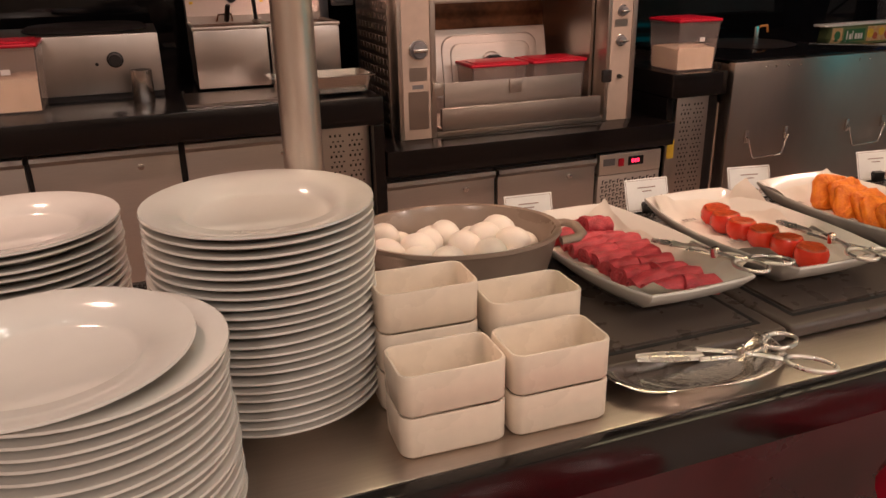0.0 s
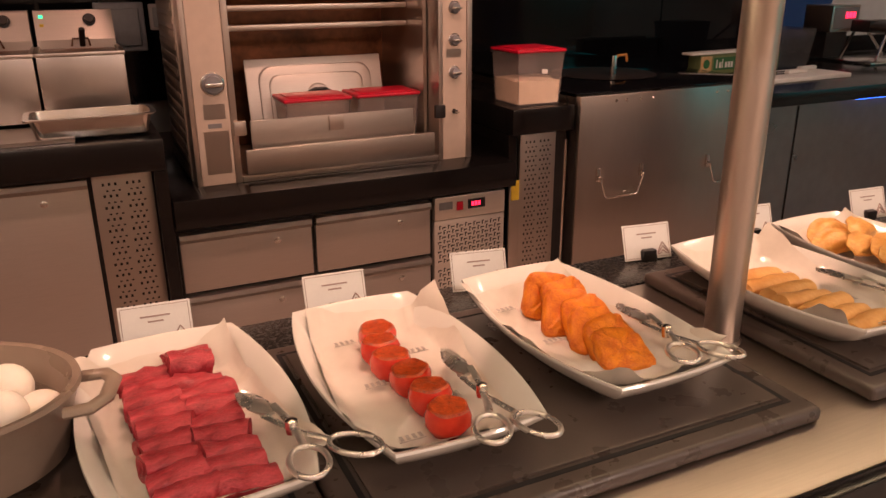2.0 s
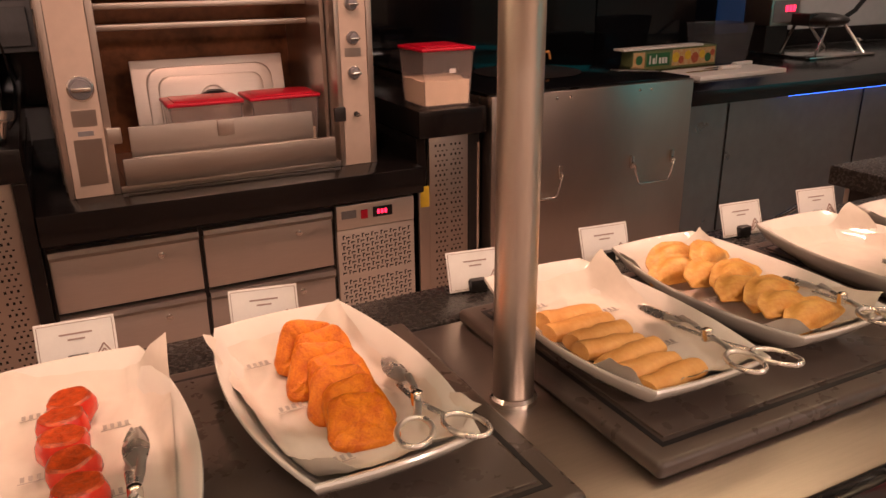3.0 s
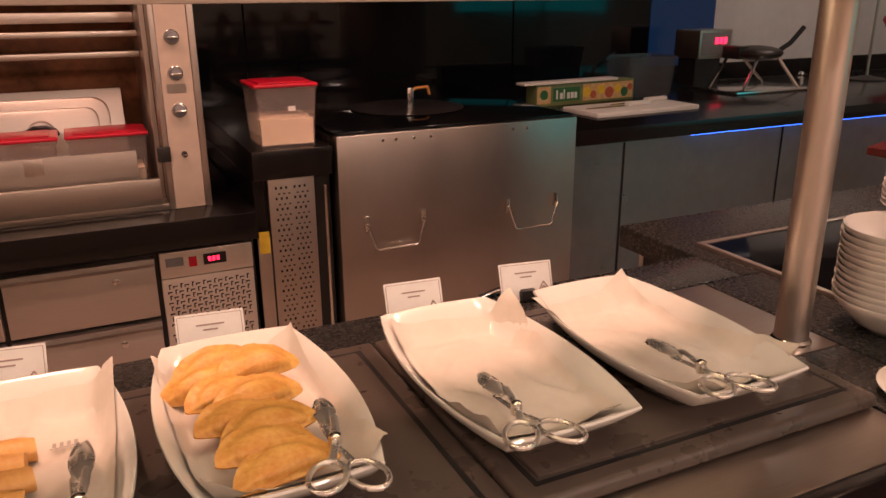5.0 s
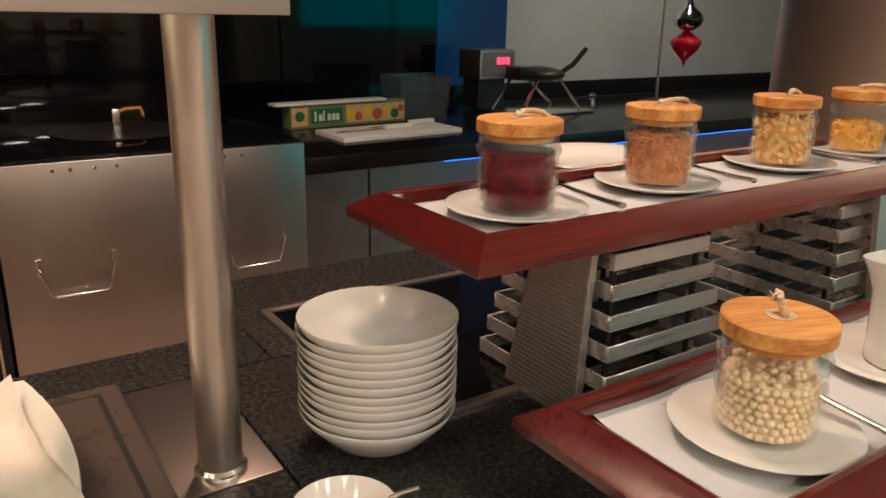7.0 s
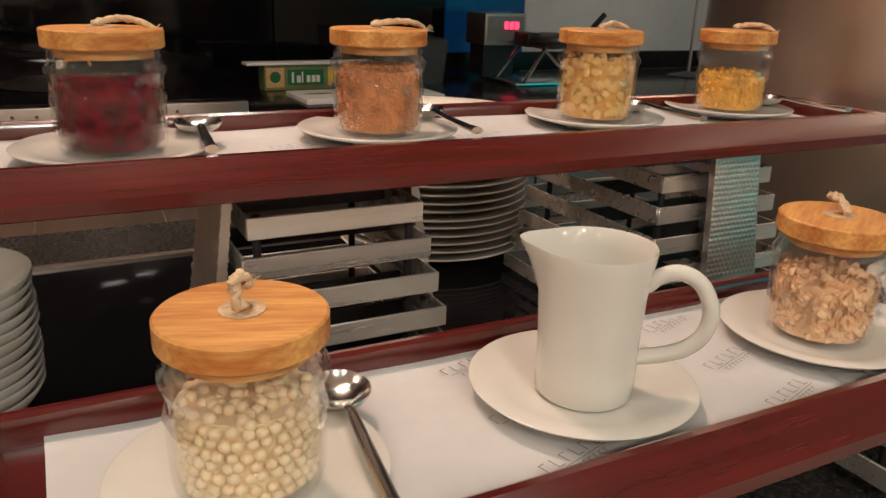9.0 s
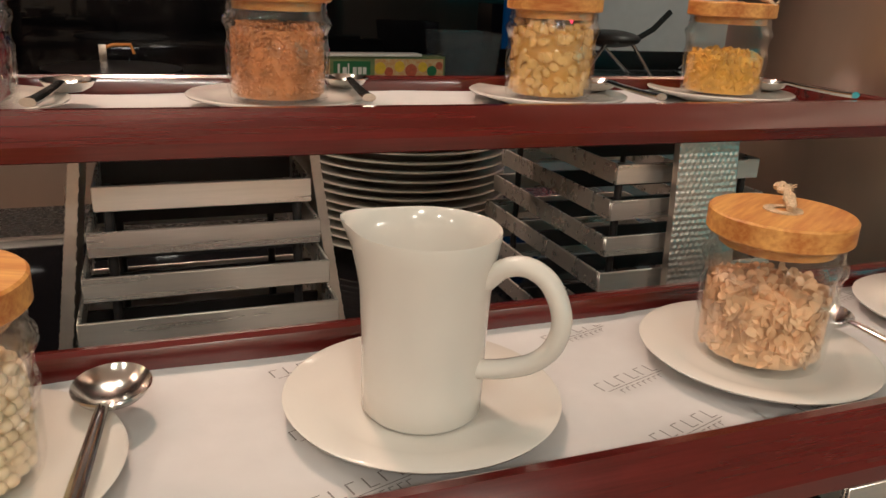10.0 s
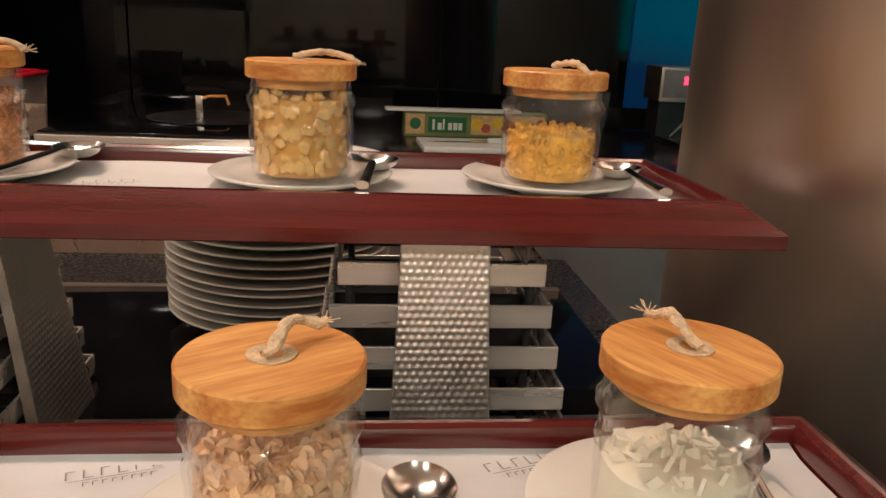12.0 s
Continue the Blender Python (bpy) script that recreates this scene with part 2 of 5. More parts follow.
CAST_IRON = mat("cast_iron", (0.035, 0.026, 0.022), 0.42, 0.4, 30, 0.3, 0.10, (1, 1, 1), 0.08)
TEAL_LED = mat("teal_lit_panel", (0.05, 0.2, 0.2), 0.4, emit=(0.0, 0.60, 0.62), strength=1.6)
RED_LED = mat("red_led", (0.3, 0.0, 0.0), 0.4, emit=(1.0, 0.02, 0.06), strength=4.0)
GREEN_LED = mat("green_led", (0.0, 0.3, 0.1), 0.4, emit=(0.05, 1.0, 0.4), strength=2.0)
LAMP_GLOW = mat("lamp_glow", (0.9, 0.8, 0.7), 0.4, emit=WARM, strength=6.0)
YELLOW = mat("yellow_sticker", (0.70, 0.50, 0.04), 0.5, 0.0, 40, 0.1)
PALE_STEEL = mat("pale_steel", (0.74, 0.68, 0.61), 0.40, 0.7, 12, 0.04, 0.01, (0.5, 8, 8), 0.05)
GREY_FRONT = mat("grey_counter_front", (0.30, 0.29, 0.295), 0.34, 0.9, 3, 0.10, 0.01, (1, 1, 1), 0.08)
GREEN_CARTON = mat("green_carton", (0.17, 0.21, 0.085), 0.4, 0.0, 30, 0.15)
GREEN_DARK = mat("dark_green_print", (0.03, 0.14, 0.05), 0.4)
PRINT_RED = mat("red_print", (0.42, 0.10, 0.05), 0.4, 0.0, 60, 0.2)
PRINT_WARM = mat("orange_print", (0.56, 0.27, 0.08), 0.4, 0.0, 45, 0.0, second=(0.60, 0.52, 0.30))
WHITE_PLASTIC = mat("white_board", (0.72, 0.72, 0.68), 0.42, 0.0, 20, 0.04, 0.03)
SILVER_GLASS = mat("silver_bauble", (0.7, 0.68, 0.7), 0.12, 1.0)

# ---- mesh helpers ----


def add_box(bm, lo, hi, bevel=0.0, seg=2):
    r = bmesh.ops.create_cube(bm, size=1.0)
    for v in r["verts"]:
        v.co = Vector([lo[i] + (v.co[i] + 0.5) * (hi[i] - lo[i]) for i in range(3)])
    if bevel:
        edges = list({e for v in r["verts"] for e in v.link_edges})
        bmesh.ops.bevel(bm, geom=edges, offset=bevel, segments=seg, affect="EDGES", profile=0.6)
    return bm


def box(lo, hi, bevel=0.0, seg=2):
    return add_box(bmesh.new(), lo, hi, bevel, seg)


def add_rings(bm, rings, closed_loop=True, caps=(False, False)):
    """Skins a list of rings of points, all of one length."""
    vs = [[bm.verts.new(p) for p in ring] for ring in rings]
    n = len(vs[0])
    for a, b in zip(vs, vs[1:]):
        for i in range(n if closed_loop else n - 1):
            j = (i + 1) % n
            bm.faces.new((a[i], a[j], b[j], b[i]))
    if caps[0]:
        bm.faces.new(list(reversed(vs[0])))
    if caps[1]:
        bm.faces.new(vs[-1])
    return bm


def add_lathe(bm, prof, seg=40, at=(0, 0, 0), sx=1.0, sy=1.0, wobble=None, caps=(True, True)):
    rings = []
    for r, z in prof:
        ring = []
        for i in range(seg):
            a = 2 * math.pi * i / seg
            q = r + (wobble(a, z) if wobble else 0)
            ring.append((at[0] + sx * q * math.cos(a), at[1] + sy * q * math.sin(a), at[2] + z))
        rings.append(ring)
    return add_rings(bm, rings, True, caps)


def lathe(prof, seg=40, **k):
    return add_lathe(bmesh.new(), prof, seg, **k)


def add_tube(bm, pts, r, seg=8, flat=1.0, closed=False, taper=None):
    """A tube along points; flat squashes it along z."""
    pts = [Vector(p) for p in pts]
    rings = []
    n = len(pts)
    for i, p in enumerate(pts):
        d = (pts[(i + 1) % n] - pts[i - 1]) if closed else (pts[min(i + 1, n - 1)] - pts[max(i - 1, 0)])
        d.normalize()
        up = Vector((0, 0, 1)) if abs(d.z) < 0.95 else Vector((1, 0, 0))
        s = d.cross(up).normalized()
        u = s.cross(d).normalized()
        q = r * (taper(i / (n - 1)) if taper else 1)
        rings.append([p + s * q * math.cos(2 * math.pi * k / seg) + u * q * flat * math.sin(2 * math.pi * k / seg) for k in range(seg)])
    if closed:
        rings.append(rings[0])
        add_rings(bm, rings)
        bmesh.ops.remove_doubles(bm, verts=bm.verts, dist=1e-6)
    else:
        add_rings(bm, rings, True, (True, True))
    return bm


def add_ball(bm, c, rx, ry=None, rz=None, rot=None, u=14, v=9, rough=0.0, seed=0.0):
    ry, rz = ry or rx, rz or rx
    r = bmesh.ops.create_uvsphere(bm, u_segments=u, v_segments=v, radius=1.0)
    for w in r["verts"]:
        p = Vector(w.co)
        if rough:
            p *= 1 + rough * noise.noise(p * 2.2 + Vector((seed, seed * 1.7, 0)))
        p = Vector((p.x * rx, p.y * ry, p.z * rz))
        if rot:
            p = rot @ p
        w.co = p + Vector(c)
    return bm


def smooth_path(pts, n=5):
    """A Catmull-Rom curve through the points."""
    p = [Vector(q) for q in pts]
    p = [2 * p[0] - p[1]] + p + [2 * p[-1] - p[-2]]
    out = []
    for a, b, c, d in zip(p, p[1:], p[2:], p[3:]):
        for k in range(n):
            u = k / n
            out.append(0.5 * (2 * b + (c - a) * u + (2 * a - 5 * b + 4 * c - d) * u * u + (3 * b - a - 3 * c + d) * u ** 3))
    return [tuple(q) for q in out] + [tuple(p[-2])]


def arc(cx, cy, z, r, a0, a1, n=10, ry=None):
    ry = ry or r
    return [(cx + r * math.cos(radians(a0 + (a1 - a0) * i / n)), cy + ry * math.sin(radians(a0 + (a1 - a0) * i / n)), z) for i in range(n + 1)]


def part(name, bm, material, parent=None, label="", smooth=40):
    """Links a bmesh as one mesh object, under a thing or part where one is given."""
    me = bpy.data.meshes.new(name)
    bmesh.ops.recalc_face_normals(bm, faces=bm.faces)
    bm.to_mesh(me)
    bm.free()
    me.materials.append(material)
    if smooth:
        me.shade_smooth()
        me.set_sharp_from_angle(angle=radians(smooth))
    ob = new(name, me)
    if parent:
        ob.parent = parent
    if label:
        ob["label"] = label
    return ob


def thing(name, label, category, m=None, group=""):
    ob = new(name)
    ob.empty_display_size = 0.05
    if m:
        ob.matrix_basis = m
    return tagged(ob, label, category, group)


def solid(name, bm, material, label, category, m=None, group="", smooth=40):
    ob = part(name, bm, material, None, "", smooth)
    if m:
        ob.matrix_basis = m
    return tagged(ob, label, category, group)


def setting(name, bm, material, label="", smooth=0):
    ob = part(name, bm, material, None, "", smooth)
    return tagged(ob, label or name.replace("_", " "), "", "", "structure")


# ---- the room ----
setting("floor", box((-2.5, -4, -0.1), (9, 4.1, 0)), FLOOR, "warm brown stone tile floor")
setting("ceiling", box((-2.5, -4, 2.9), (9, 1.44, 3.0)), CEILING, "pale painted ceiling")
# Unseen; this piece is dark so that steel and black glass reflect less.
setting("ceiling_kitchen", box((-2.5, 1.44, 2.897), (9, 4.1, 3.0)), DARK_CEILING, "unseen dark ceiling piece that keeps kitchen reflections dark")
setting("wall_west", box((-2.6, -4, 0), (-2.5, 4.1, 2.9)), ROOM_WALL, "plain light brown wall")
setting("wall_south", box((-2.6, -4.1, 0), (9, -4, 2.9)), ROOM_WALL, "plain light brown wall")
setting("wall_east", box((9, -4.1, 0), (9.1, 4.1, 2.9)), WALL_WHITE, "pale plain wall")
wall = setting("wall_north", box((-2.6, 3.96, 0), (9.1, 4.1, 2.9)), WALL_WHITE, "pale wall behind the kitchen counters")
GLASS_X = [-2.5, -0.9, 0.7, 2.3, 3.75, 4.69]
for a, b in zip(GLASS_X, GLASS_X[1:]):
    part("panel", box((a + 0.003, 3.90, 0.86), (b - 0.003, 3.955, 2.9), 0.002, 1), BLACK_GLASS, wall, "glossy black glass wall panel")
# No lamp: the blue light on this panel is its own emission.
part("panel", box((4.70, 3.91, 0.86), (5.20, 3.955, 2.9), 0.002, 1), BLUE_GLOW, wall, "dark wall panel with blue light put into its glow")
for nm, lo, hi in (("light_panel", (8.94, -3.9, 1.15), (8.985, -2.3, 2.3)), ("light_panel", (7.3, -3.985, 1.15), (8.9, -3.94, 2.3))):
    tagged(part(nm, box(lo, hi, 0.004), TEAL_LED), "teal glowing light panel on the dining room wall", "light panel", "teal light panels")
column = setting("column", lathe([(0.389, 0), (0.389, 2.9)], 96, at=(4.14, 0.92, 0)), COLUMN_STEEL, "round brushed steel column", 60)

# All out of view; those of the dining and wall fill are added.
for x, y in DOWNLIGHTS + DINING_FILL + KITCHEN_LIGHTS + WALL_FILL:
    t = thing("downlight", "unseen round recessed ceiling downlight with a steel ring", "ceiling light", pose(x, y, 2.9), "ceiling downlights")
    part("ring", lathe([(0.085, 0), (0.085, -0.012), (0.072, -0.014), (0.068, 0)], 24, caps=(False, False)), CHROME, t)
    part("lens", lathe([(0.001, -0.004), (0.068, -0.004)], 24, caps=(False, False)), LAMP_GLOW, t)

# ---- kitchen counters along the back ----


def fridge_door(x0, x1, z0, z1, y=2.712):
    t = thing("fridge_door_unit", "brushed steel undercounter fridge door with a lipped top", "fridge door", pose(x0, y, z0), "undercounter doors and drawers")
    w, h = x1 - x0, z1 - z0
    part("front", box((0.004, 0, 0), (w - 0.004, 0.03, h - 0.03), 0.003), DRAWER_STEEL, t)
    bm = bmesh.new()
    add_rings(bm, [[(x, -0.006, h - 0.032), (x, -0.016, h - 0.018), (x, -0.012, h - 0.002), (x, 0.03, h)] for x in (0.004, w - 0.004)], False)
    bmesh.ops.solidify(bm, geom=bm.faces, thickness=0.004)
    part("handle_lip", bm, DRAWER_STEEL, t)
    part("lock", lathe([(0.011, 0), (0.011, 0.005), (0.007, 0.007)], 16), CHROME, t).matrix_basis = pose(w * 0.72, 0, h - 0.065, 90)
    return t


def perforated(x0, x1, z0, z1, y, label):
    t = thing("vent_panel", label, "vent panel", pose(x0, y, z0))
    w, h = x1 - x0, z1 - z0
    part("sheet", box((0, 0, 0), (w, 0.02, h), 0.002), STEEL_H, t)
    # Raised dark bars carry the shade inside the punched slots.
    bm = bmesh.new()
    k = 0
    z = 0.03
    while z < h - 0.03:
        for c in (0.30, 0.70):
            for dx in (-0.018, 0.0, 0.018):
                xx = w * c + dx + (0.006 if k % 2 else -0.004)
                add_box(bm, (xx - 0.0035, -0.0006, z), (xx + 0.0035, 0.002, z + 0.009 - 0.004 * (k % 2)))
        z += 0.019
        k += 1
    tagged(part("slot_shade", bm, DARK, t), kind="stuff")
    return t


setting("counter_fryer_body", box((-2.4, 2.735, 0.08), (0.735, 3.9, 0.82)), BLACK_PLASTIC, "dark carcass under the fryer counter")
tagged(part("fryer_counter", box((-2.4, 2.647, 0.822), (0.775, 3.895, 0.922), 0.006), BLACK_TOP), "black stone worktop under the fryer", "counter")
setting("counter_end_panel", box((0.737, 2.66, 0.10), (0.777, 3.89, 0.818), 0.003), BLACK_TOP, "black stone end panel of the fryer counter")
for a, b in ((-1.34, -0.88), (-0.87, -0.405), (-0.395, 0.067), (0.080, 0.547)):
    fridge_door(a, b, 0.15, 0.806)
perforated(0.556, 0.733, 0.10, 0.815, 2.714, "brushed steel vent panel with punched slots")

setting("counter_grill_body", box((0.780, 2.735, 0.08), (2.035, 3.9, 0.616)), BLACK_PLASTIC, "dark carcass under the grill counter")
tagged(part("grill_counter", box((0.780, 2.647, 0.620), (2.040, 3.895, 0.716), 0.006), BLACK_TOP), "low black stone worktop under the grill", "counter")
for a, b in ((0.786, 1.243), (1.250, 1.706)):
    for z0, z1 in ((0.375, 0.585), (0.155, 0.362)):
        t = fridge_door(a, b, z0, z1)
        tagged(t, "brushed steel undercounter fridge drawer with a lipped top", "drawer")

# control unit of the fridge
t = thing("fridge_control_unit", "steel fridge control unit with red display and lattice grille", "control unit", pose(1.718, 2.704, 0.15))
part("panel", box((0, 0, 0.355), (0.305, 0.03, 0.445), 0.004), PALE_STEEL, t)
part("grille_sheet", box((0, 0.004, 0), (0.305, 0.03, 0.352), 0.003), PALE_STEEL, t)
# Lattice openings are raised dark pieces, their shade put into the colour.
bm = bmesh.new()
for i in range(15):
    for j in range(17):
        x, z = 0.022 + i * 0.0185, 0.012 + j * 0.0195
        if j == 8:
            continue
        if (i + j) % 2:
            add_box(bm, (x - 0.0075, 0.0025, z - 0.002), (x + 0.0075, 0.006, z + 0.002))
            add_box(bm, (x - 0.0075, 0.0025, z - 0.0065), (x - 0.0045, 0.006, z - 0.002))
        else:
            add_box(bm, (x - 0.002, 0.0025, z - 0.008), (x + 0.002, 0.006, z + 0.008))
            add_box(bm, (x + 0.002, 0.0025, z + 0.0045), (x + 0.0065, 0.006, z + 0.008))
tagged(part("lattice", bm, DARK, t), kind="stuff")
part("name_plate", box((0.018, -0.002, 0.395), (0.075, 0, 0.425), 0.001), GREY_PLASTIC, t)
part("switch", box((0.092, -0.006, 0.388), (0.118, 0, 0.422), 0.002), RED_PLASTIC, t, "red rocker switch")
d = part("display", box((0.140, -0.005, 0.388), (0.215, 0, 0.426), 0.003), BLACK_PLASTIC, t)
bm = bmesh.new()
for k in range(3):
    add_box(bm, (0.155 + k * 0.014, -0.0065, 0.400), (0.164 + k * 0.014, -0.0051, 0.416))
part("digits", bm, RED_LED, d)

# narrow counter with the tub on it
setting("counter_side_body", box((2.085, 2.745, 0.10), (2.325, 3.9, 0.80)), BLACK_PLASTIC, "dark carcass beside the grill")
tagged(part("side_counter", box((2.045, 2.690, 0.806), (2.326, 3.895, 0.906), 0.005), BLACK_TOP), "narrow black stone worktop beside the grill", "counter")
setting("counter_side_panel", box((2.046, 2.72, 0.08), (2.083, 3.88, 0.804), 0.003), BLACK_TOP, "black stone side panel")
perforated(2.098, 2.262, 0.05, 0.800, 2.722, "tall brushed steel vent panel with punched slots")
tagged(part("steel_strip", box((2.045, 2.705, 0.05), (2.090, 2.718, 0.60), 0.002), STEEL), "narrow brushed steel strip beside a vent panel", "strip")
tagged(part("sticker", box((2.050, 2.7015, 0.545), (2.086, 2.7045, 0.625), 0.0005, 1), YELLOW), "small yellow warning sticker on a steel strip", "sticker")
tagged(part("upright_rod", lathe([(0.006, 0), (0.006, 0.77)], 12, at=(2.295, 2.70, 0.0)), CHROME), "thin steel upright beside the steel cabinet", "rod")

# large steel cabinet with a black top
t = thing("steel_cabinet", "large brushed steel cabinet with black glass top and two wire handles", "cabinet", pose(2.332, 2.662, 0))
part("front", box((0, 0, 0.04), (0.992, 0.04, 0.940), 0.004), STEEL_SMUDGED, t)
part("body", box((0.004, 0.042, 0.04), (0.988, 1.23, 0.930)), STEEL_SMUDGED, t)
part("top", box((0.004, 0.020, 0.9415), (0.988, 1.23, 0.949), 0.002), BLACK_GLASS, t, "black glass top")
for hx in (0.097, 0.680):
    h = part("handle", add_tube(bmesh.new(), [(hx, -0.006, 0.615), (hx, -0.024, 0.61), (hx + 0.025, -0.028, 0.53), (hx + 0.035, -0.028, 0.522), (hx + 0.185, -0.028, 0.522),
             (hx + 0.195, -0.028, 0.53), (hx + 0.22, -0.024, 0.61), (hx + 0.22, -0.006, 0.615)], 0.0045, 8), CHROME, t, "bent steel wire handle")
    for bx in (hx, hx + 0.22):
        part("bracket", box((bx - 0.009, -0.012, 0.590), (bx + 0.009, 0, 0.645), 0.003), CHROME, h)

for sx in (0.17, 0.22, 0.29, 0.355, 0.70, 0.76):
    part("screw", lathe([(0.006, 0), (0.006, 0.002), (0.004, 0.004)], 12), CHROME, t).matrix_basis = pose(sx, -0.0005, 0.913, 90)

# griddle plate and upright lid handle on the cabinet
bm = lathe([(0.0, 0.0), (0.235, 0.0), (0.24, 0.004), (0.22, 0.008), (0.0, 0.010)], 48)
solid("hot_plate", bm, BLACK_PLASTIC, "round black cast hot plate set on a cabinet", "hot plate", pose(2.80, 3.15, 0.9495))
t = thing("lid_handle", "upright steel lift handle with a wooden grip on a hot plate", "handle", pose(2.775, 3.05, 0.959))
part("post", box((-0.014, -0.006, 0), (0.012, 0.006, 0.085), 0.003), CHROME, t)
part("grip", add_tube(bmesh.new(), [(0.0, 0, 0.07), (0.03, 0.01, 0.082), (0.09, 0.03, 0.082), (0.10, 0.034, 0.05)], 0.006, 8), BAMBOO, t)

# right-hand worktop
setting("counter_right_body", box((3.328, 2.735, 0.08), (8.9, 3.9, 0.812)), GREY_FRONT, "grey panelled kitchen counter front")
part_lines = bmesh.new()
for x in (3.62, 4.55, 5.5, 6.4):
    add_box(part_lines, (x, 2.731, 0.10), (x + 0.008, 2.7345, 0.80))
setting("trim_counter_joints", part_lines, DARK, "dark joints between the steel counter panels")
tagged(part("right_counter", box((3.328, 2.672, 0.816), (8.9, 3.89, 0.880), 0.005), BLACK_TOP), "long black stone kitchen worktop", "counter")
t = thing("led_strip", "thin blue glowing light strip under the worktop edge", "light strip", pose(3.95, 2.690, 0.8105))
part("diffuser", box((0.0, 0.0, 0.0), (4.6, 0.012, 0.0045), 0.0015), BLUE_STRIP, t)
part("end_cap", box((-0.012, 0.0, 0.0), (-0.0005, 0.012, 0.0048), 0.001), WHITE_PLASTIC, t)
setting("trim_upstand", box((4.56, 3.86, 0.8815), (8.9, 3.895, 0.985), 0.003), BLACK_TOP, "black stone upstand")

# ---- the serving counter ----
CT = 0.92
BACK = 1.192
setting("counter_serving_body", box((-2.3, 0.66, 0.08), (3.66, 1.175, 0.868)), RED_GLOW_FRONT, "dark front of the serving counter, red glow put into its colour")
# Two unseen pale panels, added for the steel cabinet to reflect.
setting("counter_serving_bounce", box((-2.3, 1.177, 0.08), (2.572, 1.190, 0.868)), PALE_STEEL, "unseen pale panel added behind the serving counter to brighten reflections")
setting("counter_island_bounce", box((2.62, 1.392, 0.08), (3.66, 1.404, 0.868)), PALE_STEEL, "unseen pale panel added behind the shelf counter to brighten reflections")
setting("counter_island_body", box((2.62, 1.18, 0.08), (3.66, 1.39, 0.868)), BLACK_PLASTIC, "dark back of the serving counter")
t = thing("serving_counter", "serving counter top of brushed steel and speckled black granite", "counter", pose(0, 0, 0))
part("granite_strip", box((-2.3, 1.072, 0.872), (2.574, BACK, CT), 0.004), GRANITE, t, "black granite strip")
part("steel_sheet", box((-2.3, 0.575, 0.872), (2.366, 1.069, CT - 0.001), 0.004), STEEL_TOP, t, "brushed steel sheet")
part("front_edge", box((-2.3, 0.556, 0.860), (2.366, 0.5745, CT - 0.0015), 0.004), BLACK_TOP, t, "black front edge")
part("post_plate", box((2.369, 0.80, 0.872), (2.482, 1.069, CT - 0.0005), 0.002), STEEL_TOP, t, "brushed steel plate")
part("granite_piece", box((2.369, 0.302, 0.872), (2.482, 0.797, CT), 0.003), GRANITE, t)
part("granite_slab", box((2.485, 0.302, 0.872), (3.72, 1.069, CT), 0.004), GRANITE, t)
part("granite_slab", box((2.576, 1.072, 0.872), (3.74, 1.423, CT), 0.004), GRANITE, t)
setting("counter_front_body", box((2.40, 0.36, 0.08), (3.68, 0.655, 0.868)), RED_GLOW_FRONT, "dark front of the shelf counter, red glow put into its colour")
t = thing("induction_hob", "drop-in black glass hob with a steel rim", "hob", pose(2.62, 0.80, CT))
part("glass", box((0.012, 0.012, 0), (1.06, 0.425, 0.006), 0.002), BLACK_GLASS, t)
bm = bmesh.new()
add_box(bm, (0, 0, 0), (0.012, 0.437, 0.008), 0.001)
add_box(bm, (0.012, 0, 0), (1.06, 0.012, 0.008), 0.001), add_box(bm, (0.012, 0.425, 0), (1.06, 0.437, 0.008), 0.001)
part("rim", bm, STEEL, t)


def serving_base(x0, x1, y0=0.655, y1=1.068):
    t = thing("warming_unit", "dark slate-look induction warming unit with a grooved field", "warming unit", pose(x0, y0, CT - 0.0005), "induction warming units")
    w, d = x1 - x0, y1 - y0
    part("body", box((0, 0, 0), (w, d, 0.019), 0.0085, 4), SLATE, t)
    part("plate", box((0.034, 0.034, 0.019), (w - 0.034, d - 0.034, 0.0225), 0.0015), SLATE, t)
    # Nothing is cut in: raised dark lines stand for the groove's shade.
    bm = bmesh.new()
    for lo, hi in (((0.024, 0.024), (w - 0.024, 0.030)), ((0.024, d - 0.030), (w - 0.024, d - 0.024)), ((0.024, 0.030), (0.030, d - 0.030)), ((w - 0.030, 0.030), (w - 0.024, d - 0.030))):
        add_box(bm, (*lo, 0.018), (*hi, 0.0196))
    part("groove_shade", bm, DARK, t)


for a, b in ((0.306, 0.705), (0.709, 1.252), (1.336, 1.868), (1.872, 2.366)):
    serving_base(a, b)

# posts and heated gantry
for x, y in ((0.160, 0.895), (1.294, 0.853), (2.424, 0.835)):
    t = thing("post", "round brushed steel post holding the heated gantry", "post", pose(x, y, CT), "gantry posts")
    part("tube", lathe([(0.0235, 0), (0.0235, 0.475)], 32), STEEL, t)
    part("collar", lathe([(0.028, 0), (0.028, 0.006), (0.0245, 0.010)], 32, caps=(False, False)), CHROME, t)
t = thing("heated_gantry", "long brushed steel heated gantry with warm lamps below", "heat lamp", pose(0.12, 0.651, 1.394))
bm = bmesh.new()
add_box(bm, (0, 0, 0), (2.327, 0.006, 0.13), 0.002), add_box(bm, (0, 0.374, 0), (2.327, 0.380, 0.13), 0.002)
add_box(bm, (0, 0.006, 0), (0.006, 0.374, 0.13)), add_box(bm, (2.321, 0.006, 0), (2.327, 0.374, 0.13))
add_box(bm, (0, 0, 0.1302), (2.327, 0.38, 0.136), 0.002)
part("housing", bm, STEEL_H, t)
part("soffit", box((0.007, 0.007, 0.060), (2.32, 0.373, 0.070)), STEEL_H, t)
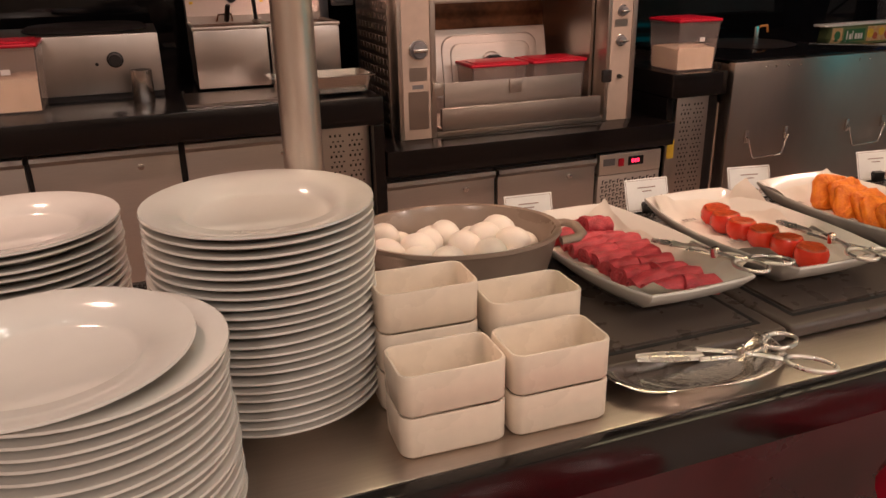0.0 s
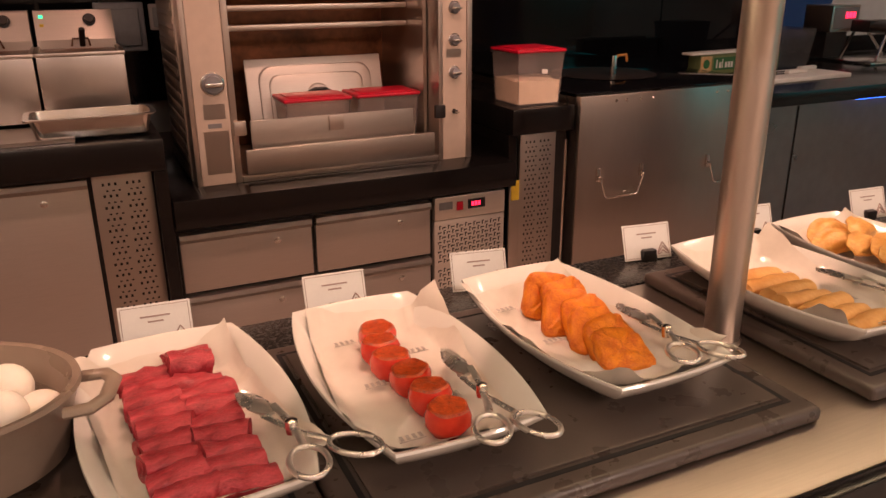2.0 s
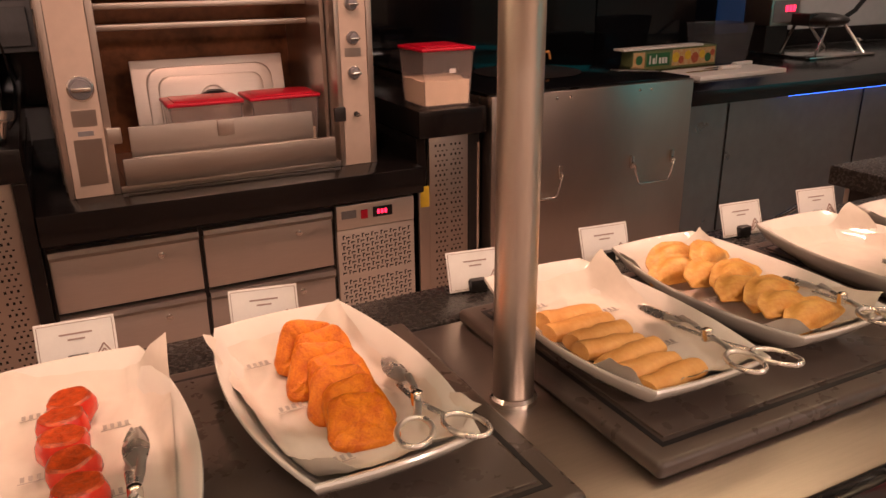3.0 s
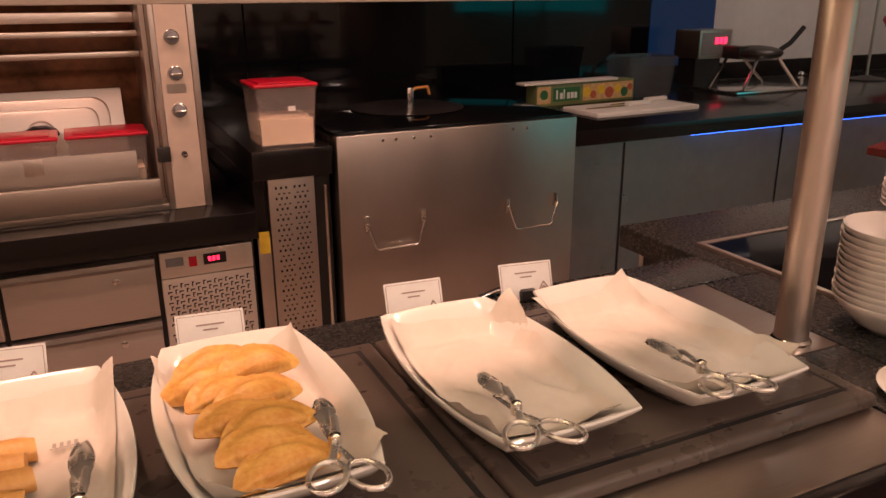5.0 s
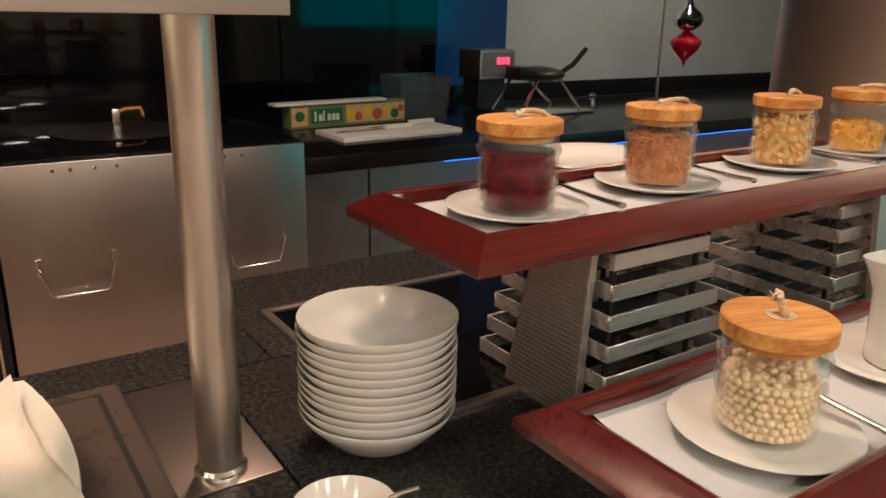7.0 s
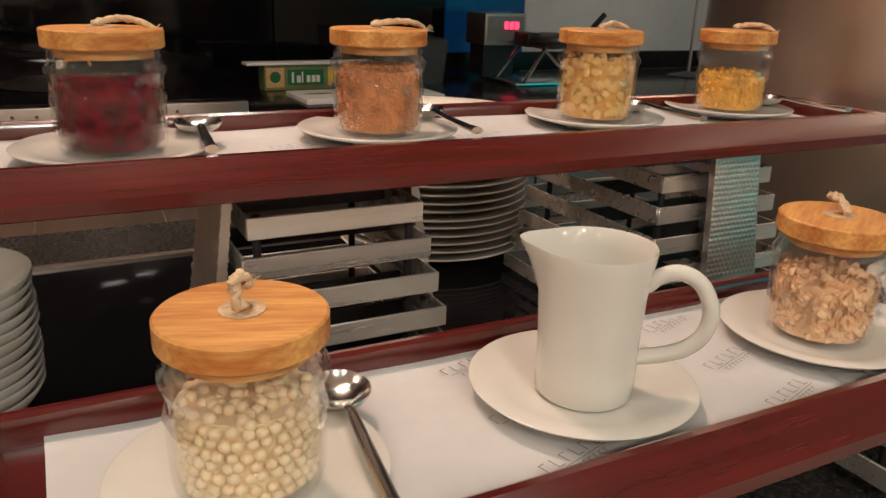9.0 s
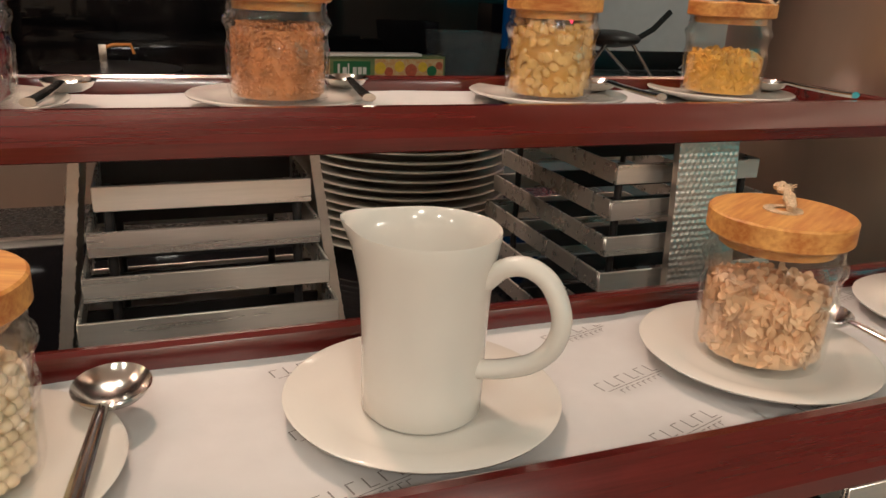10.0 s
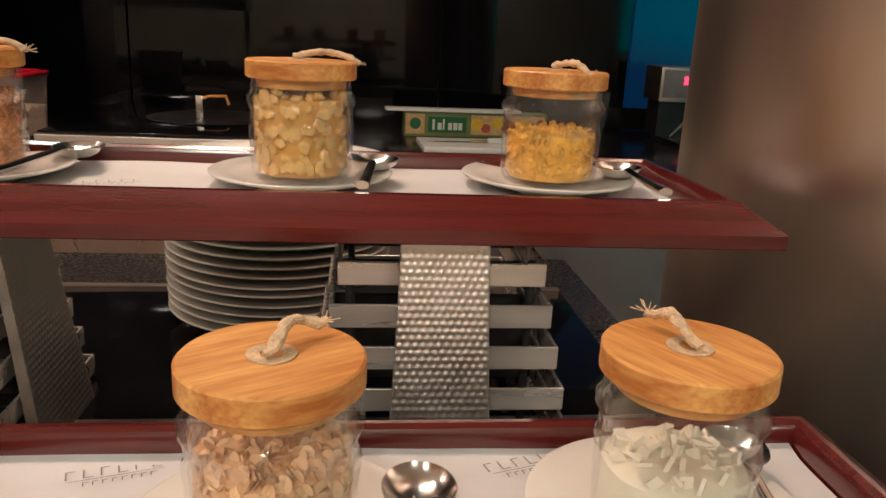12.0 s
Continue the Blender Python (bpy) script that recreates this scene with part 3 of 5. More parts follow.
for x in (0.26, 0.68, 1.10, 1.52, 1.93):
    part("lamp_tube", box((x - 0.195, 0.185, 0.045), (x + 0.195, 0.232, 0.0595), 0.002), LAMP_GLOW, t, "glowing warm lamp")

# ---- kitchen equipment ----


def food_tub(x, y, z, w, d, h, fill, rz=0, label="clear square food tub with a red lid, half full of flour"):
    t = thing("food_tub", label, "food container", pose(x, y, z, 0, 0, rz), "red lidded food tubs")
    k = 0.90
    rings = []
    for s, zz in ((k, 0.0), (k, 0.004), (1.0, h - 0.012), (1.04, h - 0.010), (1.04, h - 0.004)):
        rings.append([(sx * w / 2 * s, sy * d / 2 * s, zz) for sx, sy in ((-1, -1), (1, -1), (1, 1), (-1, 1))])
    for s, zz in ((0.975, h - 0.004), (k * 0.97, 0.006)):
        rings.append([(sx * w / 2 * s, sy * d / 2 * s, zz) for sx, sy in ((-1, -1), (1, -1), (1, 1), (-1, 1))])
    bm = add_rings(bmesh.new(), rings, True, (True, True))
    body = part("body", bm, TUB, t)
    body.visible_shadow = False
    lid = bmesh.new()
    add_box(lid, (-w / 2 * 1.07, -d / 2 * 1.07, h - 0.003), (w / 2 * 1.07, d / 2 * 1.07, h + 0.010), 0.006, 3)
    add_box(lid, (-w / 2 * 0.86, -d / 2 * 0.86, h + 0.0095), (w / 2 * 0.86, d / 2 * 0.86, h + 0.014), 0.003, 2)
    part("lid", lid, RED_PLASTIC, t, "red plastic lid")
    f = bmesh.new()
    fk = k * 0.965
    rings = []
    n = 10
    def ring(s, zz, amp):
        out = []
        for i in range(4 * n):
            e, q = divmod(i, n)
            u = -1 + 2 * q / n
            px, py = ((u, -1), (1, u), (-u, 1), (-1, -u))[e]
            out.append((px * w / 2 * s, py * d / 2 * s, zz + amp * noise.noise(Vector((px * 3 + x * 9, py * 3, zz * 20)))))
        return out
    rings = [ring(fk, 0.008, 0), ring(fk + 0.05 * fill, h * fill, 0.012), ring(0.5, h * fill + 0.006, 0.012), ring(0.05, h * fill + 0.008, 0.0)]
    part("flour", add_rings(f, rings, True, (True, True)), FLOUR, t, "cream-coloured flour")
    if h > 0.12:
        part("label_sticker", box((w * 0.02, -d / 2 * 0.985 - 0.003, h * 0.60), (w * 0.14, -d / 2 * 0.965 - 0.002, h * 0.68)), CARD, t)
    return t


food_tub(2.185, 2.83, 0.9065, 0.205, 0.205, 0.205, 0.47)
food_tub(-0.44, 2.95, 0.9225, 0.230, 0.230, 0.215, 0.52)


def grill():
    """The upright kebab grill."""
    t = thing("kebab_grill", "steel and beige enamel upright grill with control posts and open front", "grill", pose(0.880, 2.800, 0.7165))
    W, D, H = 1.052, 0.55, 1.05
    for name, x0, x1 in (("left_post", 0.0, 0.152), ("right_post", 0.902, 1.040)):
        p = part(name, box((x0 + 0.018, 0, 0), (x1 - 0.022, 0.09, H), 0.003), ENAMEL, t, "beige enamel control post")
        part("edge_trim", box((x0, -0.003, 0), (x0 + 0.017, 0.095, H), 0.002), STEEL, p, "steel edge trim")
        part("edge_trim", box((x1 - 0.021, -0.003, 0), (x1, 0.095, H), 0.002), STEEL, p, "steel edge trim")
    side = part("side_panel", box((-0.006, 0.096, 0), (0.010, D, H), 0.002), STEEL_H, t, "embossed steel side panel")
    bm = bmesh.new()
    for j in range(24):
        for i in range(9):
            y, z = 0.125 + i * 0.047, 0.035 + j * 0.042
            add_box(bm, (-0.011, y - 0.016, z - 0.013), (-0.0055, y + 0.016, z + 0.013), 0.003, 1)
    tagged(part("embossing", bm, STEEL, side), kind="stuff")
    part("side_panel", box((1.030, 0.096, 0), (1.046, D, H), 0.002), STEEL_H, t, "steel side panel")
    part("back_panel", box((0.011, D - 0.02, 0), (1.029, D, H)), OVEN_BACK, t, "heat-browned back panel")
    part("inner_wall", box((0.885, 0.10, 0.02), (0.900, D - 0.021, H)), STEEL, t)
    part("top", box((-0.006, -0.003, H + 0.0005), (1.046, D, H + 0.02), 0.003), STEEL_H, t)
    part("floor_pan", box((0.153, 0.0, 0), (0.901, D - 0.021, 0.022), 0.003), STEEL_H, t)
    for z in (0.488, 0.556):
        part("rail", box((0.153, 0.25, z), (0.884, 0.285, z + 0.020), 0.004), STEEL, t, "steel shelf rail")
    for z in (0.60, 0.665, 0.73):
        part("burner", box((0.153, 0.34, z), (0.884, 0.40, z + 0.035), 0.004), STEEL, t, "steel burner bar")
    part("drip_tray", box((0.170, -0.012, 0.024), (0.880, 0.010, 0.112), 0.003), STEEL_H, t, "steel drip tray front")
    part("drip_tray_base", box((0.170, 0.011, 0.024), (0.880, 0.30, 0.034)), STEEL_H, t)
    f = part("splash_plate", box((0.205, 0.050, 0.036), (0.820, 0.062, 0.200), 0.002), STEEL_H, t, "upright steel plate")
    part("clip", box((0.485, 0.040, 0.145), (0.540, 0.0495, 0.200), 0.004), STEEL, f)
    for x in (0.135, 0.880):
        part("latch", box((x, -0.022, 0.165), (x + 0.042, -0.004, 0.215), 0.005), BLACK_PLASTIC if x > 0.5 else STEEL, t)

    def knob(parent, x, z, r):
        k = part("knob", lathe([(r * 1.15, 0), (r * 1.15, 0.004), (r, 0.006), (r * 0.92, 0.022), (r * 0.3, 0.024)], 24), GREY_PLASTIC if r > 0.012 else BLACK_PLASTIC, parent)
        k.matrix_basis = pose(x, -0.0005, z, 90)
        part("dial_ring", lathe([(r * 1.30, 0), (r * 1.30, 0.003), (r * 1.17, 0.0045), (r * 1.17, 0)], 24, caps=(False, False)), CHROME, k)
        part("knob_grip", box((-r * 0.9, -r * 0.22, 0.024), (r * 0.9, r * 0.22, 0.036), 0.003), CHROME, k)

    posts = [o for o in t.children if o.name.startswith(("left_post", "right_post"))]
    knob(posts[0], 0.083, 0.340, 0.030)
    for z in (0.330, 0.448, 0.562):
        knob(posts[1], 0.966, z, 0.0185)
    knob(posts[1], 0.966, 0.185, 0.008)
    for z0, z1, x0, x1 in ((0.225, 0.275, 0.045, 0.115), (0.04, 0.185, 0.038, 0.120), (0.195, 0.21, 0.055, 0.10)):
        part("rating_plate", box((x0, -0.0012, z0), (x1, 0.0002, z1)), GREY_PLASTIC if z1 < 0.25 and z1 > 0.2 else STEEL_SMUDGED, posts[0])
    part("rating_plate", box((0.935, -0.0012, 0.385), (0.995, 0.0002, 0.415)), STEEL_SMUDGED, posts[1])


grill()

# lid of a steel pan leaning in the grill
t = thing("pan_lid", "large steel food pan lid leaning at the back of the grill", "pan lid", pose(1.420, 3.12, 0.745, 78, 0, 0))
part("sheet", box((-0.275, 0, 0), (0.275, 0.352, 0.008), 0.004, 2), DRAWER_STEEL, t)
def round_rect(hw, hh, r, z, cy):
    return [(sx * (hw - r) + r * math.cos(a), cy + sy * (hh - r) + r * math.sin(a), z) for sx, sy, q in ((1, 1, 0), (-1, 1, 1), (-1, -1, 2), (1, -1, 3)) for a in [math.pi / 2 * (q + i / 8) for i in range(9)]]


for hw, hh, r, name in ((0.228, 0.145, 0.055, "raised_rim"), (0.190, 0.110, 0.040, "raised_field")):
    z0 = 0.0082 if name == "raised_rim" else 0.0146
    part(name, add_rings(bmesh.new(), [round_rect(hw, hh, r, z0, 0.178), round_rect(hw - 0.002, hh - 0.002, r, z0 + 0.004, 0.178), round_rect(hw - 0.008, hh - 0.008, r - 0.006, z0 + 0.006, 0.178)], True, (True, True)), DRAWER_STEEL, t)
part("handle_recess", lathe([(0.052, 0.0207), (0.052, 0.0222), (0.046, 0.0222), (0.044, 0.0208)], 28, at=(0, 0.20, 0), caps=(False, False)), STEEL, t)
part("handle", add_tube(bmesh.new(), [(-0.050, 0.20, 0.020), (-0.045, 0.212, 0.036), (-0.020, 0.224, 0.046), (0.020, 0.224, 0.046), (0.045, 0.212, 0.036), (0.050, 0.20, 0.020)], 0.008), BLACK_PLASTIC, t)
for x in (1.345, 1.620):
    food_tub(x, 2.98, 0.751, 0.240, 0.17, 0.212, 0.45, 0, "clear food tub with a red lid inside the grill")


def fryer(x0):
    t = thing("fryer", "steel table-top fryer tank with sloping control panel", "fryer", pose(x0, 3.03, 0.9225), "twin fryers")
    w = 0.268
    part("tank", box((0, 0, 0.012), (w, 0.30, 0.222), 0.004), STEEL_SMUDGED, t)
    rim = bmesh.new()
    add_box(rim, (-0.004, -0.006, 0.2225), (w + 0.004, 0.012, 0.235), 0.003), add_box(rim, (-0.004, 0.0125, 0.2225), (0.012, 0.30, 0.235), 0.003), add_box(rim, (w - 0.012, 0.0125, 0.2225), (w + 0.004, 0.30, 0.235), 0.003)
    part("rim", rim, STEEL, t)
    part("oil", box((0.0125, 0.0125, 0.2225), (w - 0.0125, 0.30, 0.2245)), OVEN_BACK, t)
    bm = bmesh.new()
    add_rings(bm, [[(x, 0.301, 0.10), (x, 0.30, 0.255), (x, 0.345, 0.355), (x, 0.42, 0.355), (x, 0.42, 0.10)] for x in (0.004, w - 0.004)], True, (True, True))
    c = part("control_box", bm, STEEL_H, t, smooth=20)
    k = part("knob", lathe([(0.022, 0), (0.022, 0.004), (0.017, 0.006), (0.015, 0.02)], 20), BLACK_PLASTIC, c)
    k.matrix_basis = pose(0.185, 0.325, 0.322, 66)
    for z, m in ((0.335, GREEN_LED), (0.305, YELLOW)):
        part("pilot_light", box((0.020, 0.318 + (z - 0.30) * 0.37, z - 0.005), (0.034, 0.323 + (z - 0.30) * 0.37, z + 0.005), 0.001), m, c)
    part("basket_handle", add_tube(bmesh.new(), [(0.150, 0.24, 0.238), (0.150, 0.21, 0.262), (0.152, 0.16, 0.30)], 0.010, 8, 0.6), BLACK_PLASTIC, t, "black basket handle")
    part("basket_clip", add_tube(bmesh.new(), [(0.115, 0.27, 0.236), (0.120, 0.24, 0.262), (0.170, 0.24, 0.262), (0.175, 0.27, 0.236)], 0.004, 6), CHROME, t)


for x in (0.176, 0.452):
    fryer(x)
bm = box((0.0, 0, 0), (0.42, 0.32, 0.003), 0.001, 1)
add_box(bm, (0, 0, 0.003), (0.42, 0.008, 0.012)), add_box(bm, (0, 0.008, 0.003), (0.008, 0.32, 0.012))
solid("drip_sheet", bm, STEEL_SMUDGED, "flat steel sheet with a raised lip below the fryers", "tray", pose(0.11, 2.70, 0.9226))


def hotel_pan(x, y, z, w, d, h, rz=0):
    t = thing("food_pan", "shallow steel food pan with a wide flat rim", "pan", pose(x, y, z, 0, 0, rz))
    def rr(sx, sy, zz, r):
        pts = []
        for cx, cy, a in ((sx - r, sy - r, 0), (-sx + r, sy - r, 90), (-sx + r, -sy + r, 180), (sx - r, -sy + r, 270)):
            pts += [(p[0], p[1], zz) for p in arc(cx, cy, 0, r, a, a + 90, 5)]
        return pts
    a, b = w / 2, d / 2
    rings = [rr(a * 0.84, b * 0.80, 0, 0.02), rr(a * 0.92, b * 0.90, h - 0.004, 0.03), rr(a, b, h - 0.004, 0.03), rr(a, b, h, 0.03), rr(a * 0.91, b * 0.88, h, 0.03), rr(a * 0.83, b * 0.79, 0.002, 0.02)]
    part("pan", add_rings(bmesh.new(), rings, True, (True, True)), CHROME, t)
    return t


hotel_pan(0.585, 2.79, 0.936, 0.375, 0.20, 0.060, 0)
# crepe griddle at the end of the worktop
t = thing("crepe_griddle", "steel box griddle with a round black plate and one knob", "griddle", pose(-0.36, 3.03, 0.9225))
part("body", box((-0.62, 0, 0.02), (0.415, 0.48, 0.225), 0.005), STEEL_SMUDGED, t)
for x in (-0.10,):
    part("plate", lathe([(0.215, 0), (0.22, 0.006), (0.20, 0.020), (0.0, 0.022)], 40, at=(0.17, 0.25, 0.2255)), BLACK_PLASTIC, t, "round black griddle plate")
k = part("knob", lathe([(0.028, 0), (0.028, 0.005), (0.022, 0.007), (0.020, 0.026)], 20), BLACK_PLASTIC, t)
k.matrix_basis = pose(0.262, -0.0005, 0.138, 90)
part("pilot_light", lathe([(0.006, 0), (0.006, 0.004)], 12), BLACK_PLASTIC, t).matrix_basis = pose(0.20, 0, 0.125, 90)
part("foot_plate", box((-0.62, 0.01, 0), (0.41, 0.47, 0.0195)), BLACK_PLASTIC, t)
bm = lathe([(0.036, 0), (0.037, 0.002), (0.037, 0.11), (0.034, 0.11), (0.033, 0.01), (0, 0.01)], 28, caps=(True, False))
solid("steel_tumbler", bm, CHROME, "small polished steel tumbler on the black worktop", "tumbler", pose(-0.02, 2.93, 0.9226))
# plug sockets behind the fryer
for x, w, h, z in ((0.672, 0.200, 0.205, 1.082), (0.893, 0.105, 0.110, 1.168)):
    t = thing("socket_box", "grey plastic wall socket box behind the fryers", "socket", pose(x, 3.86, z))
    part("plate", box((0, 0, 0), (w, 0.039, h), 0.008, 3), SOCKET_GREY if w > 0.15 else WALL_WHITE, t)
    part("cover", box((w * 0.12, -0.014, h * 0.12), (w * 0.88, -0.0005, h * 0.88), 0.006, 3), SOCKET_GREY, t)
solid("fryer_cable", add_tube(bmesh.new(), [(0.70, 3.845, 1.26), (0.74, 3.80, 1.10), (0.76, 3.70, 0.96), (0.755, 3.5, 0.928), (0.76, 3.2, 0.928), (0.745, 3.0, 0.928)], 0.005, 8),
      BLACK_PLASTIC, "thin black power cable behind the fryers", "cable")

# far worktop: carton, board, knives, tub, waffle iron
t = thing("cling_film_carton", "long green printed film carton lying on the worktop", "carton", pose(3.553, 3.33, 0.8805, 0, 0, 4))
part("carton", box((0, 0, 0), (0.62, 0.085, 0.105), 0.003), GREEN_CARTON, t)
part("flap", box((-0.08, -0.015, 0.1055), (0.50, 0.06, 0.118), 0.004), WHITE_PLASTIC, t, "white roll edge on top")
part("brand_patch", box((0.10, -0.0012, 0.02), (0.265, 0.0004, 0.085)), GREEN_DARK, t)
for k, (bw, bh) in enumerate(((0.010, 0.044), (0.018, 0.030), (0.007, 0.046), (0.017, 0.030), (0.018, 0.030), (0.016, 0.030))):
    part("brand_bar", box((0.118 + k * 0.0225, -0.0026, 0.030), (0.118 + k * 0.0225 + bw, -0.0013, 0.030 + bh), 0.0004, 1), WHITE_PLASTIC, t)
for dx, dz, dr, dm in ((0.31, 0.055, 0.026, YELLOW), (0.35, 0.040, 0.020, PRINT_RED), (0.40, 0.062, 0.024, YELLOW), (0.455, 0.045, 0.028, PRINT_RED), (0.51, 0.060, 0.022, YELLOW), (0.555, 0.042, 0.024, GREEN_DARK), (0.59, 0.066, 0.017, PRINT_RED), (0.045, 0.055, 0.024, GREEN_DARK)):
    part("picture_spot", lathe([(0.0, 0.0), (dr, 0.0), (dr, 0.0008), (0.0, 0.0010)], 16, caps=(False, False)), dm, t).matrix_basis = pose(dx, -0.0014, dz, 90)
part("picture_patch", box((0.285, -0.0012, 0.012), (0.61, 0.0004, 0.095)), PRINT_WARM, t)
part("end_patch", box((0.005, -0.0012, 0.012), (0.085, 0.0004, 0.095)), PRINT_WARM, t)
solid("cutting_board", box((0, 0, 0), (0.60, 0.26, 0.022), 0.005), WHITE_PLASTIC, "white plastic cutting board on the black worktop", "cutting board", pose(3.60, 2.90, 0.8805, 0, 0, 2))
for x, y, rz in ((3.62, 3.02, 3), (3.80, 3.08, 8)):
    t = thing("kitchen_knife", "kitchen knife with a white plastic handle on a board", "knife", pose(x, y, 0.904, 0, 0, rz), "knives on the board")
    bm = add_rings(bmesh.new(), [[(0, 0, 0), (0.03, 0.018, 0), (0.24, 0.022, 0), (0.24, -0.012, 0), (0.03, -0.012, 0)], [(0, 0, 0.002), (0.03, 0.018, 0.002), (0.24, 0.022, 0.002), (0.24, -0.012, 0.002), (0.03, -0.012, 0.002)]], True, (True, True))
    part("blade", bm, CHROME, t)
    part("handle", box((0.24, -0.014, 0), (0.38, 0.016, 0.018), 0.005), WHITE_PLASTIC, t)
t = thing("plastic_box", "empty smoky clear plastic box on the worktop", "box", pose(4.295, 3.48, 0.8805))
rings = [[(sx * a, sy * b, z) for sx, sy in ((-1, -1), (1, -1), (1, 1), (-1, 1))] for a, b, z in ((0.13, 0.09, 0), (0.150, 0.105, 0.205), (0.155, 0.11, 0.21), (0.147, 0.102, 0.21), (0.127, 0.087, 0.004))]
o = part("shell", add_rings(bmesh.new(), rings, True, (True, True)), SMOKY, t)
o.visible_shadow = False

t = thing("waffle_iron", "rotating steel waffle iron with red digital display and black handle", "waffle iron", pose(4.98, 3.40, 0.8805))
part("base_tray", box((-0.26, -0.20, 0.0), (0.30, 0.16, 0.018), 0.006), CHROME, t)
c = part("control_box", box((-0.27, 0.10, 0.17), (-0.03, 0.30, 0.325), 0.006), STEEL_H, t)
part("screen", box((-0.255, 0.096, 0.19), (-0.045, 0.0995, 0.312), 0.002), GREY_PLASTIC, c)
bm = bmesh.new()
for k in range(3):
    add_box(bm, (-0.16 + k * 0.03, 0.092, 0.25), (-0.138 + k * 0.03, 0.0955, 0.285))
part("digits", bm, RED_LED, c)
part("control_foot", box((-0.25, 0.14, 0.0185), (-0.07, 0.28, 0.17)), BLACK_PLASTIC, t)
part("iron_plate", add_ball(bmesh.new(), (0.05, 0.0, 0.20), 0.15, 0.15, 0.042, u=24, v=10), CAST_IRON, t, "round cast waffle plates")
part("hinge", box((-0.10, -0.03, 0.17), (-0.02, 0.10, 0.24), 0.01), BLACK_PLASTIC, t)
part("handle", add_tube(bmesh.new(), [(0.18, -0.03, 0.20), (0.26, -0.05, 0.25), (0.34, -0.06, 0.335)], 0.014, 10), BLACK_PLASTIC, t)
for a, b in (((-0.03, -0.10, 0.18), (-0.20, -0.18, 0.02)), ((0.12, -0.10, 0.18), (0.20, -0.19, 0.02)), ((0.05, 0.10, 0.18), (0.26, 0.12, 0.02)), ((-0.05, 0.1, 0.18), (-0.22, 0.05, 0.02))):
    part("leg", add_tube(bmesh.new(), [a, tuple((p + q) / 2 for p, q in zip(a, b)), b], 0.009, 8), CHROME, t)

t = thing("ornament_stand", "tall thin metal stand with hanging glass bauble ornaments", "ornament", pose(6.02, 3.42, 0.8805))
part("foot", lathe([(0.11, 0), (0.11, 0.008), (0.05, 0.02), (0.012, 0.03)], 28), BLACK_PLASTIC, t)
part("pole", add_tube(bmesh.new(), [(0, 0, 0.02), (0, 0, 0.4), (0, 0, 0.85), (0.03, 0, 0.94), (0.10, -0.02, 0.97), (0.20, -0.02, 0.93)], 0.009, 8), STEEL_SMUDGED, t)
part("chain", add_tube(bmesh.new(), [(0.20, -0.02, 0.93), (0.20, -0.02, 0.75), (0.20, -0.02, 0.60)], 0.002, 6), CHROME, t)
part("silver_bauble", lathe([(0.004, 0.63), (0.022, 0.60), (0.030, 0.575), (0.080, 0.535), (0.094, 0.50), (0.080, 0.465), (0.040, 0.435), (0.018, 0.43)], 32, at=(0.20, -0.02, 0)), SILVER_GLASS, t)
part("red_bauble", lathe([(0.018, 0.43), (0.05, 0.405), (0.092, 0.375), (0.096, 0.355), (0.075, 0.315), (0.035, 0.275), (0.012, 0.245), (0.003, 0.215)], 32, at=(0.20, -0.02, 0)), RED_GLOSS, t)
solid("small_tap_knob", lathe([(0.02, 0), (0.02, 0.02), (0.01, 0.03), (0.022, 0.045), (0.01, 0.06)], 16), CHROME, "small chrome knob on the black worktop", "knob", pose(5.60, 3.55, 0.8805))

# ---- the buffet ----
PLATE_Z = 0.942


def plate_profile(r):
    return [(0.0, 0.003), (r * 0.52, 0.0025), (r * 0.54, 0.0), (r * 0.58, 0.0), (r * 0.645, 0.005), (r * 0.70, 0.0130), (r * 0.98, 0.0205), (r, 0.022), (r * 0.995, 0.0242), (r * 0.95, 0.0236), (r * 0.69, 0.0180), (r * 0.635, 0.0105), (r * 0.58, 0.0068), (0.0, 0.006)]


def plate_stack(x, y, z, r, n, pitch, wob, label, group, name="plate", prof=None, seg=56, slip=0.0):
    first = None
    for i in range(n):
        dx, dy = random.uniform(-wob, wob), random.uniform(-wob, wob)
        if i == n - 1:
            dx, dy = dx - slip, dy - slip * 0.3
        m = pose(x + dx, y + dy, z + i * pitch, random.uniform(-0.3, 0.3), random.uniform(-0.3, 0.3), 0)
        if first is None:
            first = solid(name, lathe(prof or plate_profile(r), seg, caps=(False, False)), PORCELAIN, label, "plate", m, group, 50)
        else:
            copy_thing(first, m)


ZS = CT - 0.0005
plate_stack(0.088, 0.775, ZS, 0.1175, 22, 0.0099, 0.0018, "white porcelain dinner plate in a tall stack", "tall stack of dinner plates")
plate_stack(-0.085, 0.615, ZS, 0.1175, 17, 0.0099, 0.002, "white porcelain dinner plate in the stack at the counter edge", "front stack of dinner plates", slip=0.022)
plate_stack(-0.170, 0.945, ZS, 0.1175, 18, 0.0098, 0.002, "white porcelain plate in a stack behind the others", "back stack of plates")
BOWL = [(0.0, 0.004), (0.034, 0.003), (0.036, 0.0), (0.041, 0.0), (0.060, 0.014), (0.084, 0.040), (0.090, 0.050), (0.0895, 0.0525), (0.086, 0.050), (0.079, 0.040), (0.055, 0.016), (0.035, 0.009), (0.0, 0.008)]
plate_stack(2.598, 0.800, CT, 0.09, 12, 0.0096, 0.0012, "white porcelain soup bowl in a stack", "stack of soup bowls", "soup_bowl", BOWL)
